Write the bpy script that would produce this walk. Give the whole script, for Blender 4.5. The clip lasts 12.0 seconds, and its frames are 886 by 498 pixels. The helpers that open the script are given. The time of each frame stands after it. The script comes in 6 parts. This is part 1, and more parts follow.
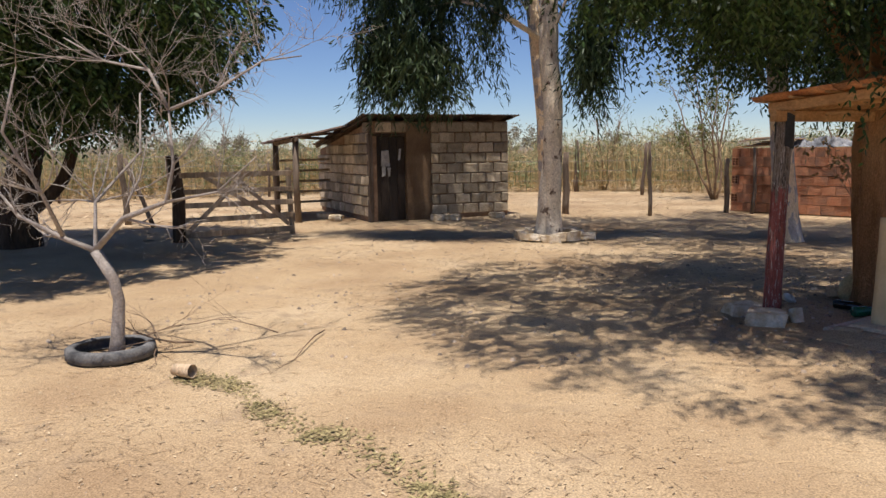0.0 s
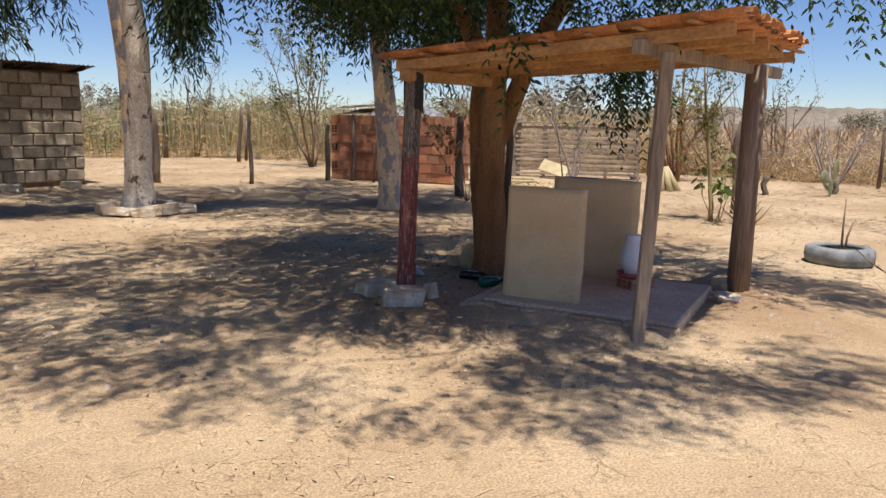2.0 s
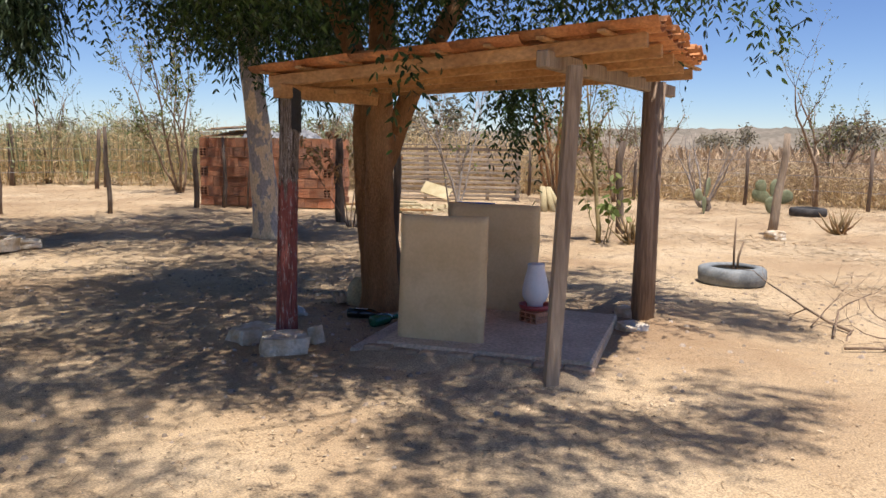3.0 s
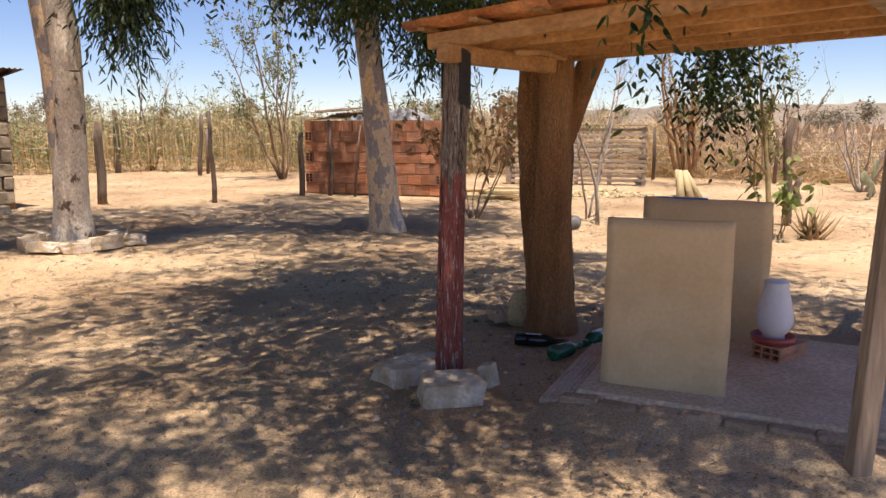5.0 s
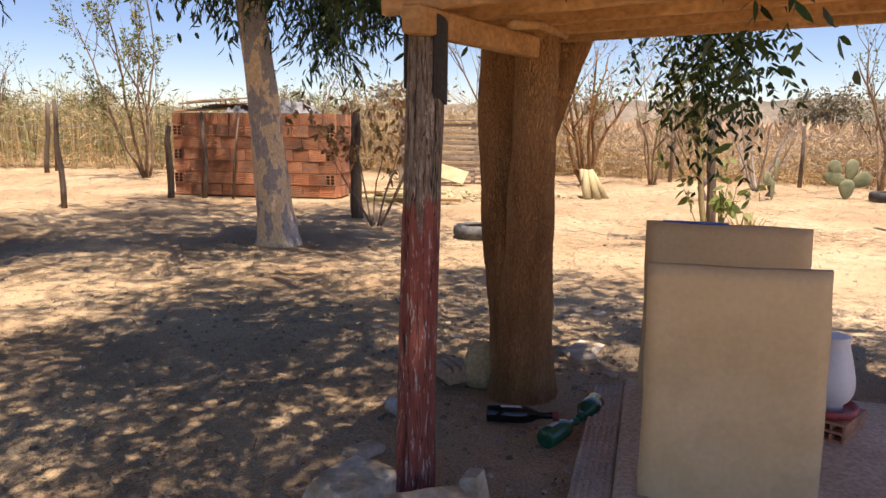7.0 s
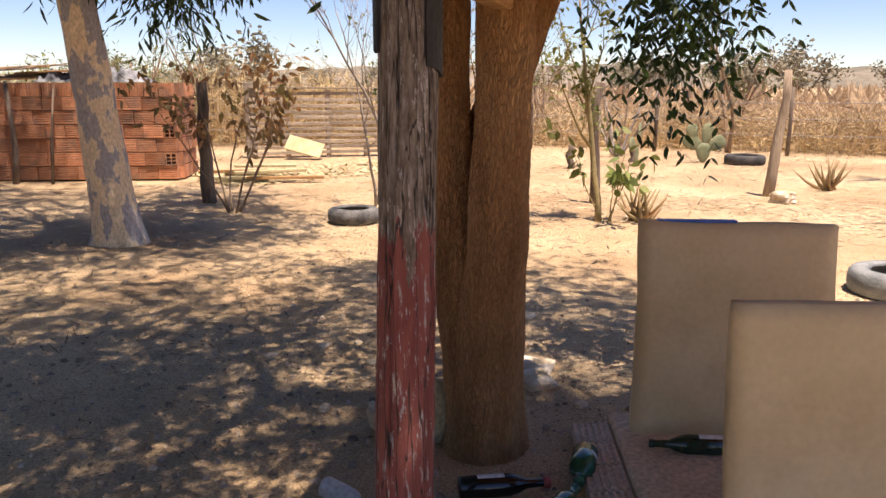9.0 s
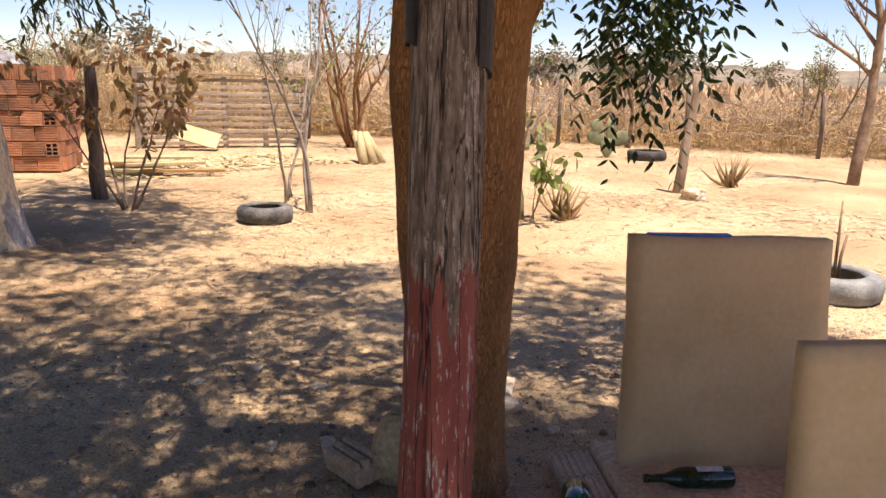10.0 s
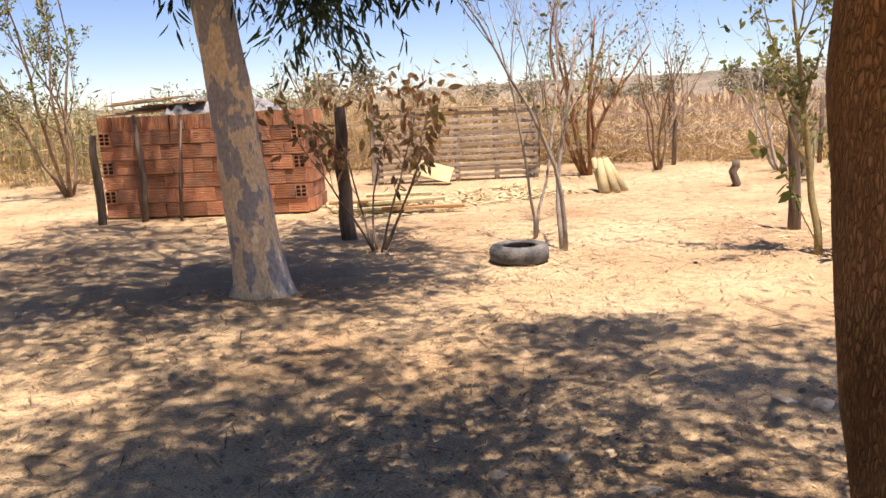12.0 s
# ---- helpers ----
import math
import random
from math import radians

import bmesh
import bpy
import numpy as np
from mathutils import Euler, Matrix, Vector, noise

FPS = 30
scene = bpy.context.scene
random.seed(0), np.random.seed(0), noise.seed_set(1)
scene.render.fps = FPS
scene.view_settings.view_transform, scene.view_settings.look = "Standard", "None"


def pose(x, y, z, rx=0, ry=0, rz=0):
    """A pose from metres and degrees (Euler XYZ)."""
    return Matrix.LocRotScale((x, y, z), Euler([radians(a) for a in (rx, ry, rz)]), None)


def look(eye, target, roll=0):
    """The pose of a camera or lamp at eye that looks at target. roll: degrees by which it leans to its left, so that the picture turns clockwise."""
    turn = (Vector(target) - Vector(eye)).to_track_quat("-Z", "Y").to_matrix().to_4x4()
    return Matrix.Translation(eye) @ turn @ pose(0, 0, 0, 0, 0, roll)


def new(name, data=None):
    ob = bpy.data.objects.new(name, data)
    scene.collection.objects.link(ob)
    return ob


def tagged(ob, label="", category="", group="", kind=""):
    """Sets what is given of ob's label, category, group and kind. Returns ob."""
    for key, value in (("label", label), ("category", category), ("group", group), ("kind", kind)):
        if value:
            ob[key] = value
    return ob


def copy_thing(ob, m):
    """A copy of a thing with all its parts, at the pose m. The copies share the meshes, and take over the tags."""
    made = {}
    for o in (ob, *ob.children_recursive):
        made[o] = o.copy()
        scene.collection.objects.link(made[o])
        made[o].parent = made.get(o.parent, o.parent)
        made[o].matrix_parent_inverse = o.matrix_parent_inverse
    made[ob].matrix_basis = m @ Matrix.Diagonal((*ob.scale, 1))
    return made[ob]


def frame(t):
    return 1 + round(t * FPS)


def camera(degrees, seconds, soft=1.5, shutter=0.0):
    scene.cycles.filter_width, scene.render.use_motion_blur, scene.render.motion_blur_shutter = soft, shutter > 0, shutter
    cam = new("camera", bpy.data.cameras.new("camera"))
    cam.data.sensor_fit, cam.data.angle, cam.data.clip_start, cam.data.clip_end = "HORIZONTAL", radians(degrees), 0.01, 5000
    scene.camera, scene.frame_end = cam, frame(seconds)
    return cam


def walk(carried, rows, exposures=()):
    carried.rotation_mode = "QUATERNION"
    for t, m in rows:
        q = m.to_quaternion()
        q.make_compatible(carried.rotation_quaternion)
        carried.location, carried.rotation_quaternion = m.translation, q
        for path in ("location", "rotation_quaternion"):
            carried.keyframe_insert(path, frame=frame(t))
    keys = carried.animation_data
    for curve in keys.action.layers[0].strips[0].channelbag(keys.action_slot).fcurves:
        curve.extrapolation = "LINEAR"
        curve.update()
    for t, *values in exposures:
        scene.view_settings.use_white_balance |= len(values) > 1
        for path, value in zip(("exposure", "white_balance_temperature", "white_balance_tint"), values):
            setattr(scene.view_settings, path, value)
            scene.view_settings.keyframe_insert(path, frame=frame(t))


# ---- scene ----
cam = camera(59.7, 12.0)
PATH = [
    (0, (0.449, -0.283, 1.573), (-0.062, 1.634, 1.321), -0.8),
    (0.5, (0.325, -0.045, 1.524), (0.108, 1.923, 1.241), -1.3),
    (1, (0.247, 0.334, 1.505), (0.181, 2.304, 1.168), -0.7),
    (1.5, (0.173, 0.677, 1.482), (0.347, 2.64, 1.145), 0.4),
    (2, (0.203, 0.949, 1.492), (0.713, 2.855, 1.16), 1.2),
    (2.5, (0.336, 1.31, 1.496), (1.089, 3.141, 1.216), 0.8),
    (3, (0.335, 1.624, 1.488), (1.14, 3.434, 1.216), 0.8),
    (3.5, (0.246, 1.963, 1.522), (0.966, 3.817, 1.311), 0.5),
    (3.7, (0.244, 2.106, 1.51), (0.907, 3.981, 1.301), 0.4),
    (5.5, (0.280, 3.600, 1.464), (0.869, 5.482, 1.124), 0.0),
    (6, (0.333, 3.950, 1.492), (0.948, 5.825, 1.164), 0.0),
    (6.5, (0.353, 4.305, 1.495), (1.117, 6.128, 1.186), 0.6),
    (8.5, (0.42, 5.588, 1.532), (1.56, 7.168, 1.08), -0.4),
    (9, (0.507, 5.81, 1.534), (1.734, 7.333, 1.115), 0.1),
    (9.5, (0.556, 6.082, 1.551), (1.773, 7.616, 1.142), 0.0),
    (10, (0.531, 6.32, 1.556), (1.961, 7.647, 1.115), 1.5),
    (10.5, (0.509, 6.526, 1.525), (1.927, 7.858, 1.059), 1.2),
    (11, (0.533, 6.807, 1.538), (1.772, 8.3, 1.052), -0.5),
    (11.5, (0.597, 7.035, 1.567), (1.703, 8.633, 1.098), -1.7),
    (12, (0.661, 7.257, 1.54), (1.684, 8.935, 1.169), -2.5),
]
walk(cam, [(t, look(eye, target, roll)) for t, eye, target, roll in PATH],
     exposures=[(0, 0.25, 6450, 15), (1.5, 0.40, 6400, 15), (2.5, 0.46, 6250, 15), (3.7, 0.66, 6500, 17), (5.5, 0.84, 7200, 22),
                (6.5, 0.87, 7250, 22), (8.5, 0.98, 7300, 22), (10, 1.04, 7400, 23), (11.3, 1.08, 7350, 22), (12, 0.98, 7300, 22)])

# ---- light ----
SUN_EL, SUN_AZ = radians(76), radians(178)   # azimuth of the sun, clockwise from +y
world = bpy.data.worlds.new("world")
scene.world = world
world.use_nodes = True
wn = world.node_tree
sky = wn.nodes.new("ShaderNodeTexSky")
sky.sky_type = "NISHITA"
sky.sun_disc = False
sky.sun_elevation, sky.sun_rotation = SUN_EL, SUN_AZ
sky.air_density, sky.dust_density, sky.ozone_density = 1.0, 0.0, 6.0
sky.altitude = 1500
wn.nodes["Background"].inputs[1].default_value = 0.084
deep = wn.nodes.new("ShaderNodeHueSaturation")
deep.inputs["Hue"].default_value, deep.inputs["Saturation"].default_value = 0.508, 1.06
wn.links.new(sky.outputs[0], deep.inputs["Color"])
wn.links.new(deep.outputs[0], wn.nodes["Background"].inputs[0])
sun = new("sun", bpy.data.lights.new("sun", "SUN"))
sun.data.energy, sun.data.angle, sun.data.color = 4.8, radians(0.75), (1.0, 0.95, 0.86)
SUN_TO = Vector((math.sin(SUN_AZ) * math.cos(SUN_EL), math.cos(SUN_AZ) * math.cos(SUN_EL), math.sin(SUN_EL)))
sun.matrix_world = look(SUN_TO * 50, (0, 0, 0))


# ---- materials ----
def mat(name, cols, scale=6.0, rough=0.9, bump=0.3, fine=70.0, stretch=(1, 1, 1), metallic=0.0, rand=0.0,
        island=0.0, translucent=0.0, spec=0.3, vary=(0.75, 1.22), blotch=None, lump=None, cracks=None, contrast=0.35):
    """Two scales of noise between the colours, fine relief, and an optional third colour in blotches."""
    m = bpy.data.materials.new(name)
    m.use_nodes = True
    t = m.node_tree
    N, Lk = t.nodes.new, t.links.new
    bs = t.nodes["Principled BSDF"]
    co = N("ShaderNodeTexCoord")
    mp = N("ShaderNodeMapping")
    mp.inputs["Scale"].default_value = stretch
    src = co.outputs["Object"]
    if rand:
        oi = N("ShaderNodeObjectInfo")
        off = N("ShaderNodeVectorMath")
        off.operation = "SCALE"
        off.inputs[0].default_value = (37, 53, 71)
        Lk(oi.outputs["Random"], off.inputs["Scale"])
        Lk(off.outputs[0], mp.inputs["Location"])
    Lk(src, mp.inputs[0])
    n1 = N("ShaderNodeTexNoise")
    n1.inputs["Scale"].default_value, n1.inputs["Detail"].default_value = scale, 6
    Lk(mp.outputs[0], n1.inputs["Vector"])
    ramp = N("ShaderNodeValToRGB")
    e = ramp.color_ramp.elements
    lo = 0.5 - contrast / 2
    e[0].position, e[0].color = lo, (*cols[0], 1)
    e[1].position, e[1].color = 0.5 + contrast / 2, (*cols[-1], 1)
    for i, c in enumerate(cols[1:-1], 1):
        x = e.new(lo + contrast * i / (len(cols) - 1))
        x.color = (*c, 1)
    Lk(n1.outputs["Fac"], ramp.inputs[0])
    col = ramp.outputs[0]
    n2 = N("ShaderNodeTexNoise")
    n2.inputs["Scale"].default_value, n2.inputs["Detail"].default_value = fine, 4
    Lk(mp.outputs[0], n2.inputs["Vector"])
    hsv = N("ShaderNodeHueSaturation")
    r2 = N("ShaderNodeMapRange")
    r2.inputs["From Min"].default_value, r2.inputs["From Max"].default_value = 0.3, 0.7
    r2.inputs["To Min"].default_value, r2.inputs["To Max"].default_value = vary
    Lk(n2.outputs["Fac"], r2.inputs[0])
    val = r2.outputs[0]
    for amount, node in ((rand, "ShaderNodeObjectInfo"), (island, "ShaderNodeNewGeometry")):
        if amount:
            oi2 = N(node)
            r3 = N("ShaderNodeMapRange")
            r3.inputs["To Min"].default_value, r3.inputs["To Max"].default_value = 1 - amount, 1 + amount
            Lk(oi2.outputs["Random" if node.endswith("Info") else "Random Per Island"], r3.inputs[0])
            mu = N("ShaderNodeMath")
            mu.operation = "MULTIPLY"
            Lk(val, mu.inputs[0]), Lk(r3.outputs[0], mu.inputs[1])
            val = mu.outputs[0]
    Lk(val, hsv.inputs["Value"])
    if blotch:
        bc, bsc, bpos, bw = blotch
        n3 = N("ShaderNodeTexNoise")
        n3.inputs["Scale"].default_value, n3.inputs["Detail"].default_value = bsc, 5
        n3.inputs["Roughness"].default_value = 0.6
        Lk(mp.outputs[0], n3.inputs["Vector"])
        r4 = N("ShaderNodeMapRange")
        r4.inputs["From Min"].default_value, r4.inputs["From Max"].default_value = bpos - bw, bpos + bw
        Lk(n3.outputs["Fac"], r4.inputs[0])
        mx = N("ShaderNodeMixRGB")
        Lk(r4.outputs[0], mx.inputs[0]), Lk(col, mx.inputs[1])
        mx.inputs[2].default_value = (*bc, 1)
        col = mx.outputs[0]
    Lk(col, hsv.inputs["Color"])
    Lk(hsv.outputs[0], bs.inputs["Base Color"])
    bs.inputs["Roughness"].default_value, bs.inputs["Metallic"].default_value = rough, metallic
    bs.inputs["Specular IOR Level"].default_value = spec
    bp = N("ShaderNodeBump")
    bp.inputs["Strength"].default_value, bp.inputs["Distance"].default_value = bump, 0.02
    hgt = n2.outputs["Fac"]
    if lump:
        n5, mul, ad = N("ShaderNodeTexNoise"), N("ShaderNodeMath"), N("ShaderNodeMath")
        n5.inputs["Scale"].default_value, n5.inputs["Detail"].default_value = lump[0], 5
        Lk(mp.outputs[0], n5.inputs["Vector"])
        mul.operation = "MULTIPLY"
        mul.inputs[1].default_value = lump[1]
        Lk(n5.outputs["Fac"], mul.inputs[0])
        Lk(mul.outputs[0], ad.inputs[0]), Lk(hgt, ad.inputs[1])
        hgt = ad.outputs[0]
    if cracks:
        vo, rv, ad, dk = N("ShaderNodeTexVoronoi"), N("ShaderNodeMapRange"), N("ShaderNodeMath"), N("ShaderNodeMixRGB")
        vo.feature = "DISTANCE_TO_EDGE"
        vo.inputs["Scale"].default_value = cracks
        warp, wadd = N("ShaderNodeTexNoise"), N("ShaderNodeVectorMath")
        warp.inputs["Scale"].default_value = cracks * 0.6
        Lk(mp.outputs[0], warp.inputs["Vector"])
        wsc = N("ShaderNodeVectorMath")
        wsc.operation = "SCALE"
        wsc.inputs["Scale"].default_value = 1.4 / cracks
        Lk(warp.outputs["Color"], wsc.inputs[0])
        Lk(mp.outputs[0], wadd.inputs[0]), Lk(wsc.outputs[0], wadd.inputs[1])
        Lk(wadd.outputs[0], vo.inputs["Vector"])
        rv.inputs["From Max"].default_value = 0.22
        Lk(vo.outputs["Distance"], rv.inputs[0])
        Lk(rv.outputs[0], ad.inputs[0]), Lk(hgt, ad.inputs[1])
        hgt = ad.outputs[0]
        dk.blend_type = "MULTIPLY"
        inv = N("ShaderNodeMapRange")
        inv.inputs["To Min"].default_value, inv.inputs["To Max"].default_value = 0.3, 0.0
        Lk(rv.outputs[0], inv.inputs[0])
        Lk(inv.outputs[0], dk.inputs[0]), Lk(hsv.outputs[0], dk.inputs[1])
        dk.inputs[2].default_value = (0.32, 0.27, 0.24, 1)
        Lk(dk.outputs[0], bs.inputs["Base Color"])
    Lk(hgt, bp.inputs["Height"])
    Lk(bp.outputs[0], bs.inputs["Normal"])
    if translucent:
        tr = N("ShaderNodeBsdfTranslucent")
        mixs = N("ShaderNodeMixShader")
        mixs.inputs[0].default_value = translucent
        Lk(hsv.outputs[0], tr.inputs[0])
        Lk(bs.outputs[0], mixs.inputs[1]), Lk(tr.outputs[0], mixs.inputs[2])
        Lk(mixs.outputs[0], t.nodes["Material Output"].inputs[0])
    return m


M_SAND = mat("sandy_earth", [(0.31, 0.20, 0.108), (0.465, 0.335, 0.194), (0.575, 0.443, 0.28)], 0.55, 0.95, 0.55, 95, vary=(0.58, 1.34), lump=(15, 2.8), contrast=0.45,
             blotch=((0.27, 0.19, 0.12), 2.2, 0.68, 0.12))
M_LITTER = mat("dry_leaf", [(0.20, 0.125, 0.07), (0.42, 0.31, 0.18)], 9, 0.9, 0.1, 40, island=0.5)
M_STALK = mat("leaf_stalk", [(0.30, 0.19, 0.10), (0.50, 0.36, 0.20)], 3, 0.9, 0.1, 40, island=0.4)
M_CHIP = mat("dark_bark_chip", [(0.12, 0.08, 0.05), (0.28, 0.195, 0.12)], 9, 0.9, 0.1, 40, island=0.5)
M_STRAWLIT = mat("pale_straw", [(0.33, 0.235, 0.135), (0.56, 0.44, 0.285)], 3, 0.9, 0.1, 40, island=0.35)
M_PEBBLE = mat("pebble", [(0.22, 0.16, 0.11), (0.42, 0.34, 0.26)], 9, 0.9, 0.4, 60, island=0.4)
M_NEEM = mat("neem_leaf", [(0.022, 0.048, 0.013), (0.07, 0.115, 0.028)], 1.2, 0.45, 0.05, 30, island=0.55, translucent=0.18)
M_EUC = mat("eucalyptus_leaf", [(0.022, 0.046, 0.02), (0.07, 0.105, 0.042)], 1.2, 0.5, 0.05, 30, island=0.55, translucent=0.15)
M_SPARSE = mat("young_leaf", [(0.12, 0.17, 0.04), (0.24, 0.23, 0.07)], 2, 0.6, 0.05, 30, island=0.4, translucent=0.3)
M_BROWNLEAF = mat("browning_leaf", [(0.17, 0.16, 0.05), (0.33, 0.20, 0.085), (0.42, 0.20, 0.095)], 2, 0.6, 0.1, 40, island=0.35, translucent=0.42)
M_REED = mat("dry_reed", [(0.46, 0.33, 0.16), (0.60, 0.46, 0.25)], 0.4, 0.85, 0.05, 20, island=0.35, translucent=0.2)
M_REDGRASS = mat("dry_brush", [(0.36, 0.25, 0.15), (0.54, 0.41, 0.26)], 0.3, 0.9, 0.05, 20, island=0.35, translucent=0.15)
M_CROP = mat("crop_leaf", [(0.19, 0.23, 0.10), (0.37, 0.36, 0.19)], 0.4, 0.7, 0.05, 20, island=0.4, translucent=0.25)
M_BUSH = mat("far_scrub", [(0.19, 0.185, 0.13), (0.32, 0.28, 0.20)], 0.4, 0.9, 0.05, 10, island=0.4, translucent=0.1)
M_BARK = mat("brown_bark", [(0.32, 0.155, 0.062), (0.51, 0.26, 0.112), (0.58, 0.335, 0.16)], 5, 0.95, 0.9, 85, stretch=(1, 1, 0.25), vary=(0.78, 1.18), cracks=105.0)
M_DARKBARK = mat("dark_bark", [(0.04, 0.026, 0.018), (0.10, 0.065, 0.04)], 5, 0.95, 1.0, 30, stretch=(1, 1, 0.22))
M_EUCBARK = mat("mottled_pale_bark", [(0.60, 0.515, 0.40), (0.78, 0.70, 0.57)], 4, 0.85, 0.4, 50, stretch=(1, 1, 0.6), vary=(0.65, 1.2),
                blotch=((0.16, 0.11, 0.08), 6.5, 0.60, 0.025))
M_EUCBARK2 = mat("patchy_tan_bark", [(0.70, 0.52, 0.32), (0.82, 0.66, 0.46)], 5, 0.85, 0.35, 50, stretch=(1, 1, 0.5), vary=(0.7, 1.15),
                 blotch=((0.37, 0.335, 0.32), 5.0, 0.515, 0.012))
M_GREYTWIG = mat("grey_twig", [(0.26, 0.22, 0.185), (0.42, 0.37, 0.32)], 8, 0.9, 0.4, 60)
M_TWIG = mat("brown_twig", [(0.17, 0.11, 0.07), (0.32, 0.23, 0.15)], 8, 0.9, 0.4, 60)
M_GREENSTEM = mat("greenish_stem", [(0.22, 0.17, 0.075), (0.33, 0.26, 0.13)], 8, 0.85, 0.3, 60)
M_POSTWOOD = mat("weathered_post", [(0.10, 0.07, 0.05), (0.22, 0.17, 0.13)], 6, 0.9, 0.8, 45, stretch=(1, 1, 0.12))
M_GREYWOOD = mat("grey_weathered_wood", [(0.25, 0.18, 0.12), (0.42, 0.33, 0.235)], 6, 0.9, 0.7, 45, stretch=(1, 1, 0.12), rand=0.2)
M_BEAM = mat("sawn_timber", [(0.33, 0.175, 0.07), (0.50, 0.30, 0.135)], 4, 0.8, 0.3, 45, stretch=(1, 0.12, 1), rand=0.18)
M_PALLET = mat("pallet_wood", [(0.24, 0.19, 0.14), (0.43, 0.355, 0.27)], 4, 0.9, 0.4, 40, stretch=(0.15, 1, 1), rand=0.3)
M_TILE = mat("clay_roof_tile", [(0.42, 0.155, 0.055), (0.58, 0.27, 0.11)], 5, 0.85, 0.35, 50, rand=0.22, blotch=((0.16, 0.11, 0.08), 3.5, 0.64, 0.1))
M_PLASTER = mat("beige_cement_render", [(0.60, 0.45, 0.245), (0.70, 0.55, 0.33)], 2.2, 0.9, 0.1, 45, vary=(0.95, 1.05), blotch=((0.43, 0.31, 0.17), 1.6, 0.64, 0.16))
M_PAD = mat("worn_concrete", [(0.53, 0.405, 0.265), (0.68, 0.545, 0.385)], 3, 0.95, 0.5, 45)
M_PADTILE = mat("pale_clay", [(0.50, 0.36, 0.22), (0.66, 0.50, 0.33)], 6, 0.9, 0.3, 50)
M_RIDGED = mat("ridged_pale_brick", [(0.52, 0.42, 0.31), (0.66, 0.55, 0.42)], 5, 0.95, 0.3, 50)
M_SPLITWOOD = mat("split_brown_wood", [(0.20, 0.135, 0.09), (0.42, 0.31, 0.215)], 6, 0.9, 0.9, 50, stretch=(1, 1, 0.12))
M_OLIVE = mat("olive_leaf_litter", [(0.20, 0.17, 0.07), (0.38, 0.30, 0.15)], 9, 0.9, 0.1, 40, island=0.45)
M_EDGEBRICK = mat("dusty_edge_brick", [(0.38, 0.255, 0.155), (0.50, 0.37, 0.245)], 4, 0.95, 0.4, 45, rand=0.2)
M_BLOCK = mat("concrete_block", [(0.36, 0.29, 0.20), (0.54, 0.45, 0.325)], 5, 0.95, 0.7, 45, rand=0.33, blotch=((0.19, 0.13, 0.08), 2.6, 0.66, 0.1))
M_MORTAR = mat("mortar", [(0.19, 0.115, 0.07), (0.30, 0.195, 0.125)], 6, 0.95, 0.6, 50)
M_MUD = mat("brown_mud_render", [(0.15, 0.095, 0.055), (0.22, 0.145, 0.085)], 3, 0.95, 0.6, 45)
M_DOOR = mat("dark_old_door", [(0.028, 0.022, 0.018), (0.06, 0.045, 0.035)], 4, 0.85, 0.5, 40, stretch=(1, 1, 0.2))
M_PALE = mat("flaked_pale_paint", [(0.34, 0.33, 0.32), (0.52, 0.51, 0.49)], 9, 0.8, 0.3, 50)
M_SHEET = mat("rusty_roof_sheet", [(0.09, 0.055, 0.04), (0.20, 0.125, 0.085)], 4, 0.8, 0.4, 40, rand=0.2)
M_BRICK = mat("hollow_clay_brick", [(0.40, 0.165, 0.085), (0.58, 0.29, 0.165)], 4, 0.9, 0.35, 60, rand=0.28, blotch=((0.27, 0.16, 0.115), 2.5, 0.58, 0.1))
# darkened brick clay: the shade inside the brick holes is in the colour
M_HOLE = mat("brick_hole_shade", [(0.09, 0.035, 0.02), (0.14, 0.06, 0.035)], 6, 0.95, 0.3, 40)
M_TYRE = mat("painted_grey_rubber", [(0.13, 0.14, 0.14), (0.27, 0.28, 0.27)], 6, 0.75, 0.3, 50, vary=(0.88, 1.1))
M_TYREOLD = mat("dusty_grey_rubber", [(0.06, 0.06, 0.06), (0.19, 0.185, 0.175)], 6, 0.85, 0.4, 50)
M_TYREDARK = mat("old_black_rubber", [(0.03, 0.03, 0.03), (0.075, 0.07, 0.065)], 6, 0.75, 0.4, 50)
M_STONE = mat("pale_limestone", [(0.46, 0.33, 0.19), (0.62, 0.51, 0.36), (0.74, 0.67, 0.56)], 7, 0.95, 0.6, 40, vary=(0.85, 1.12))
M_CACTUS = mat("cactus_skin", [(0.15, 0.17, 0.09), (0.27, 0.275, 0.155)], 5, 0.6, 0.3, 60)
M_ALOE = mat("dry_aloe", [(0.22, 0.17, 0.08), (0.34, 0.21, 0.11)], 5, 0.7, 0.3, 60, island=0.3)
M_WHITE = mat("white_plastic", [(0.72, 0.73, 0.74), (0.82, 0.83, 0.84)], 4, 0.4, 0.05, 60, spec=0.5, vary=(0.96, 1.03))
M_REDP = mat("red_plastic", [(0.33, 0.05, 0.045), (0.44, 0.085, 0.07)], 5, 0.4, 0.1, 60, spec=0.5)
M_BLUE = mat("blue_plastic", [(0.05, 0.13, 0.42), (0.1, 0.2, 0.55)], 5, 0.45, 0.1, 60)
M_DARKGLASS = mat("dark_bottle_glass", [(0.006, 0.007, 0.006), (0.014, 0.012, 0.01)], 5, 0.12, 0.02, 60, spec=0.6)
M_GREENGLASS = mat("green_bottle_glass", [(0.005, 0.07, 0.035), (0.012, 0.12, 0.06)], 5, 0.12, 0.02, 60, spec=0.6)
M_DGREENGLASS = mat("deep_green_bottle_glass", [(0.006, 0.022, 0.012), (0.012, 0.035, 0.02)], 5, 0.12, 0.02, 60, spec=0.6)
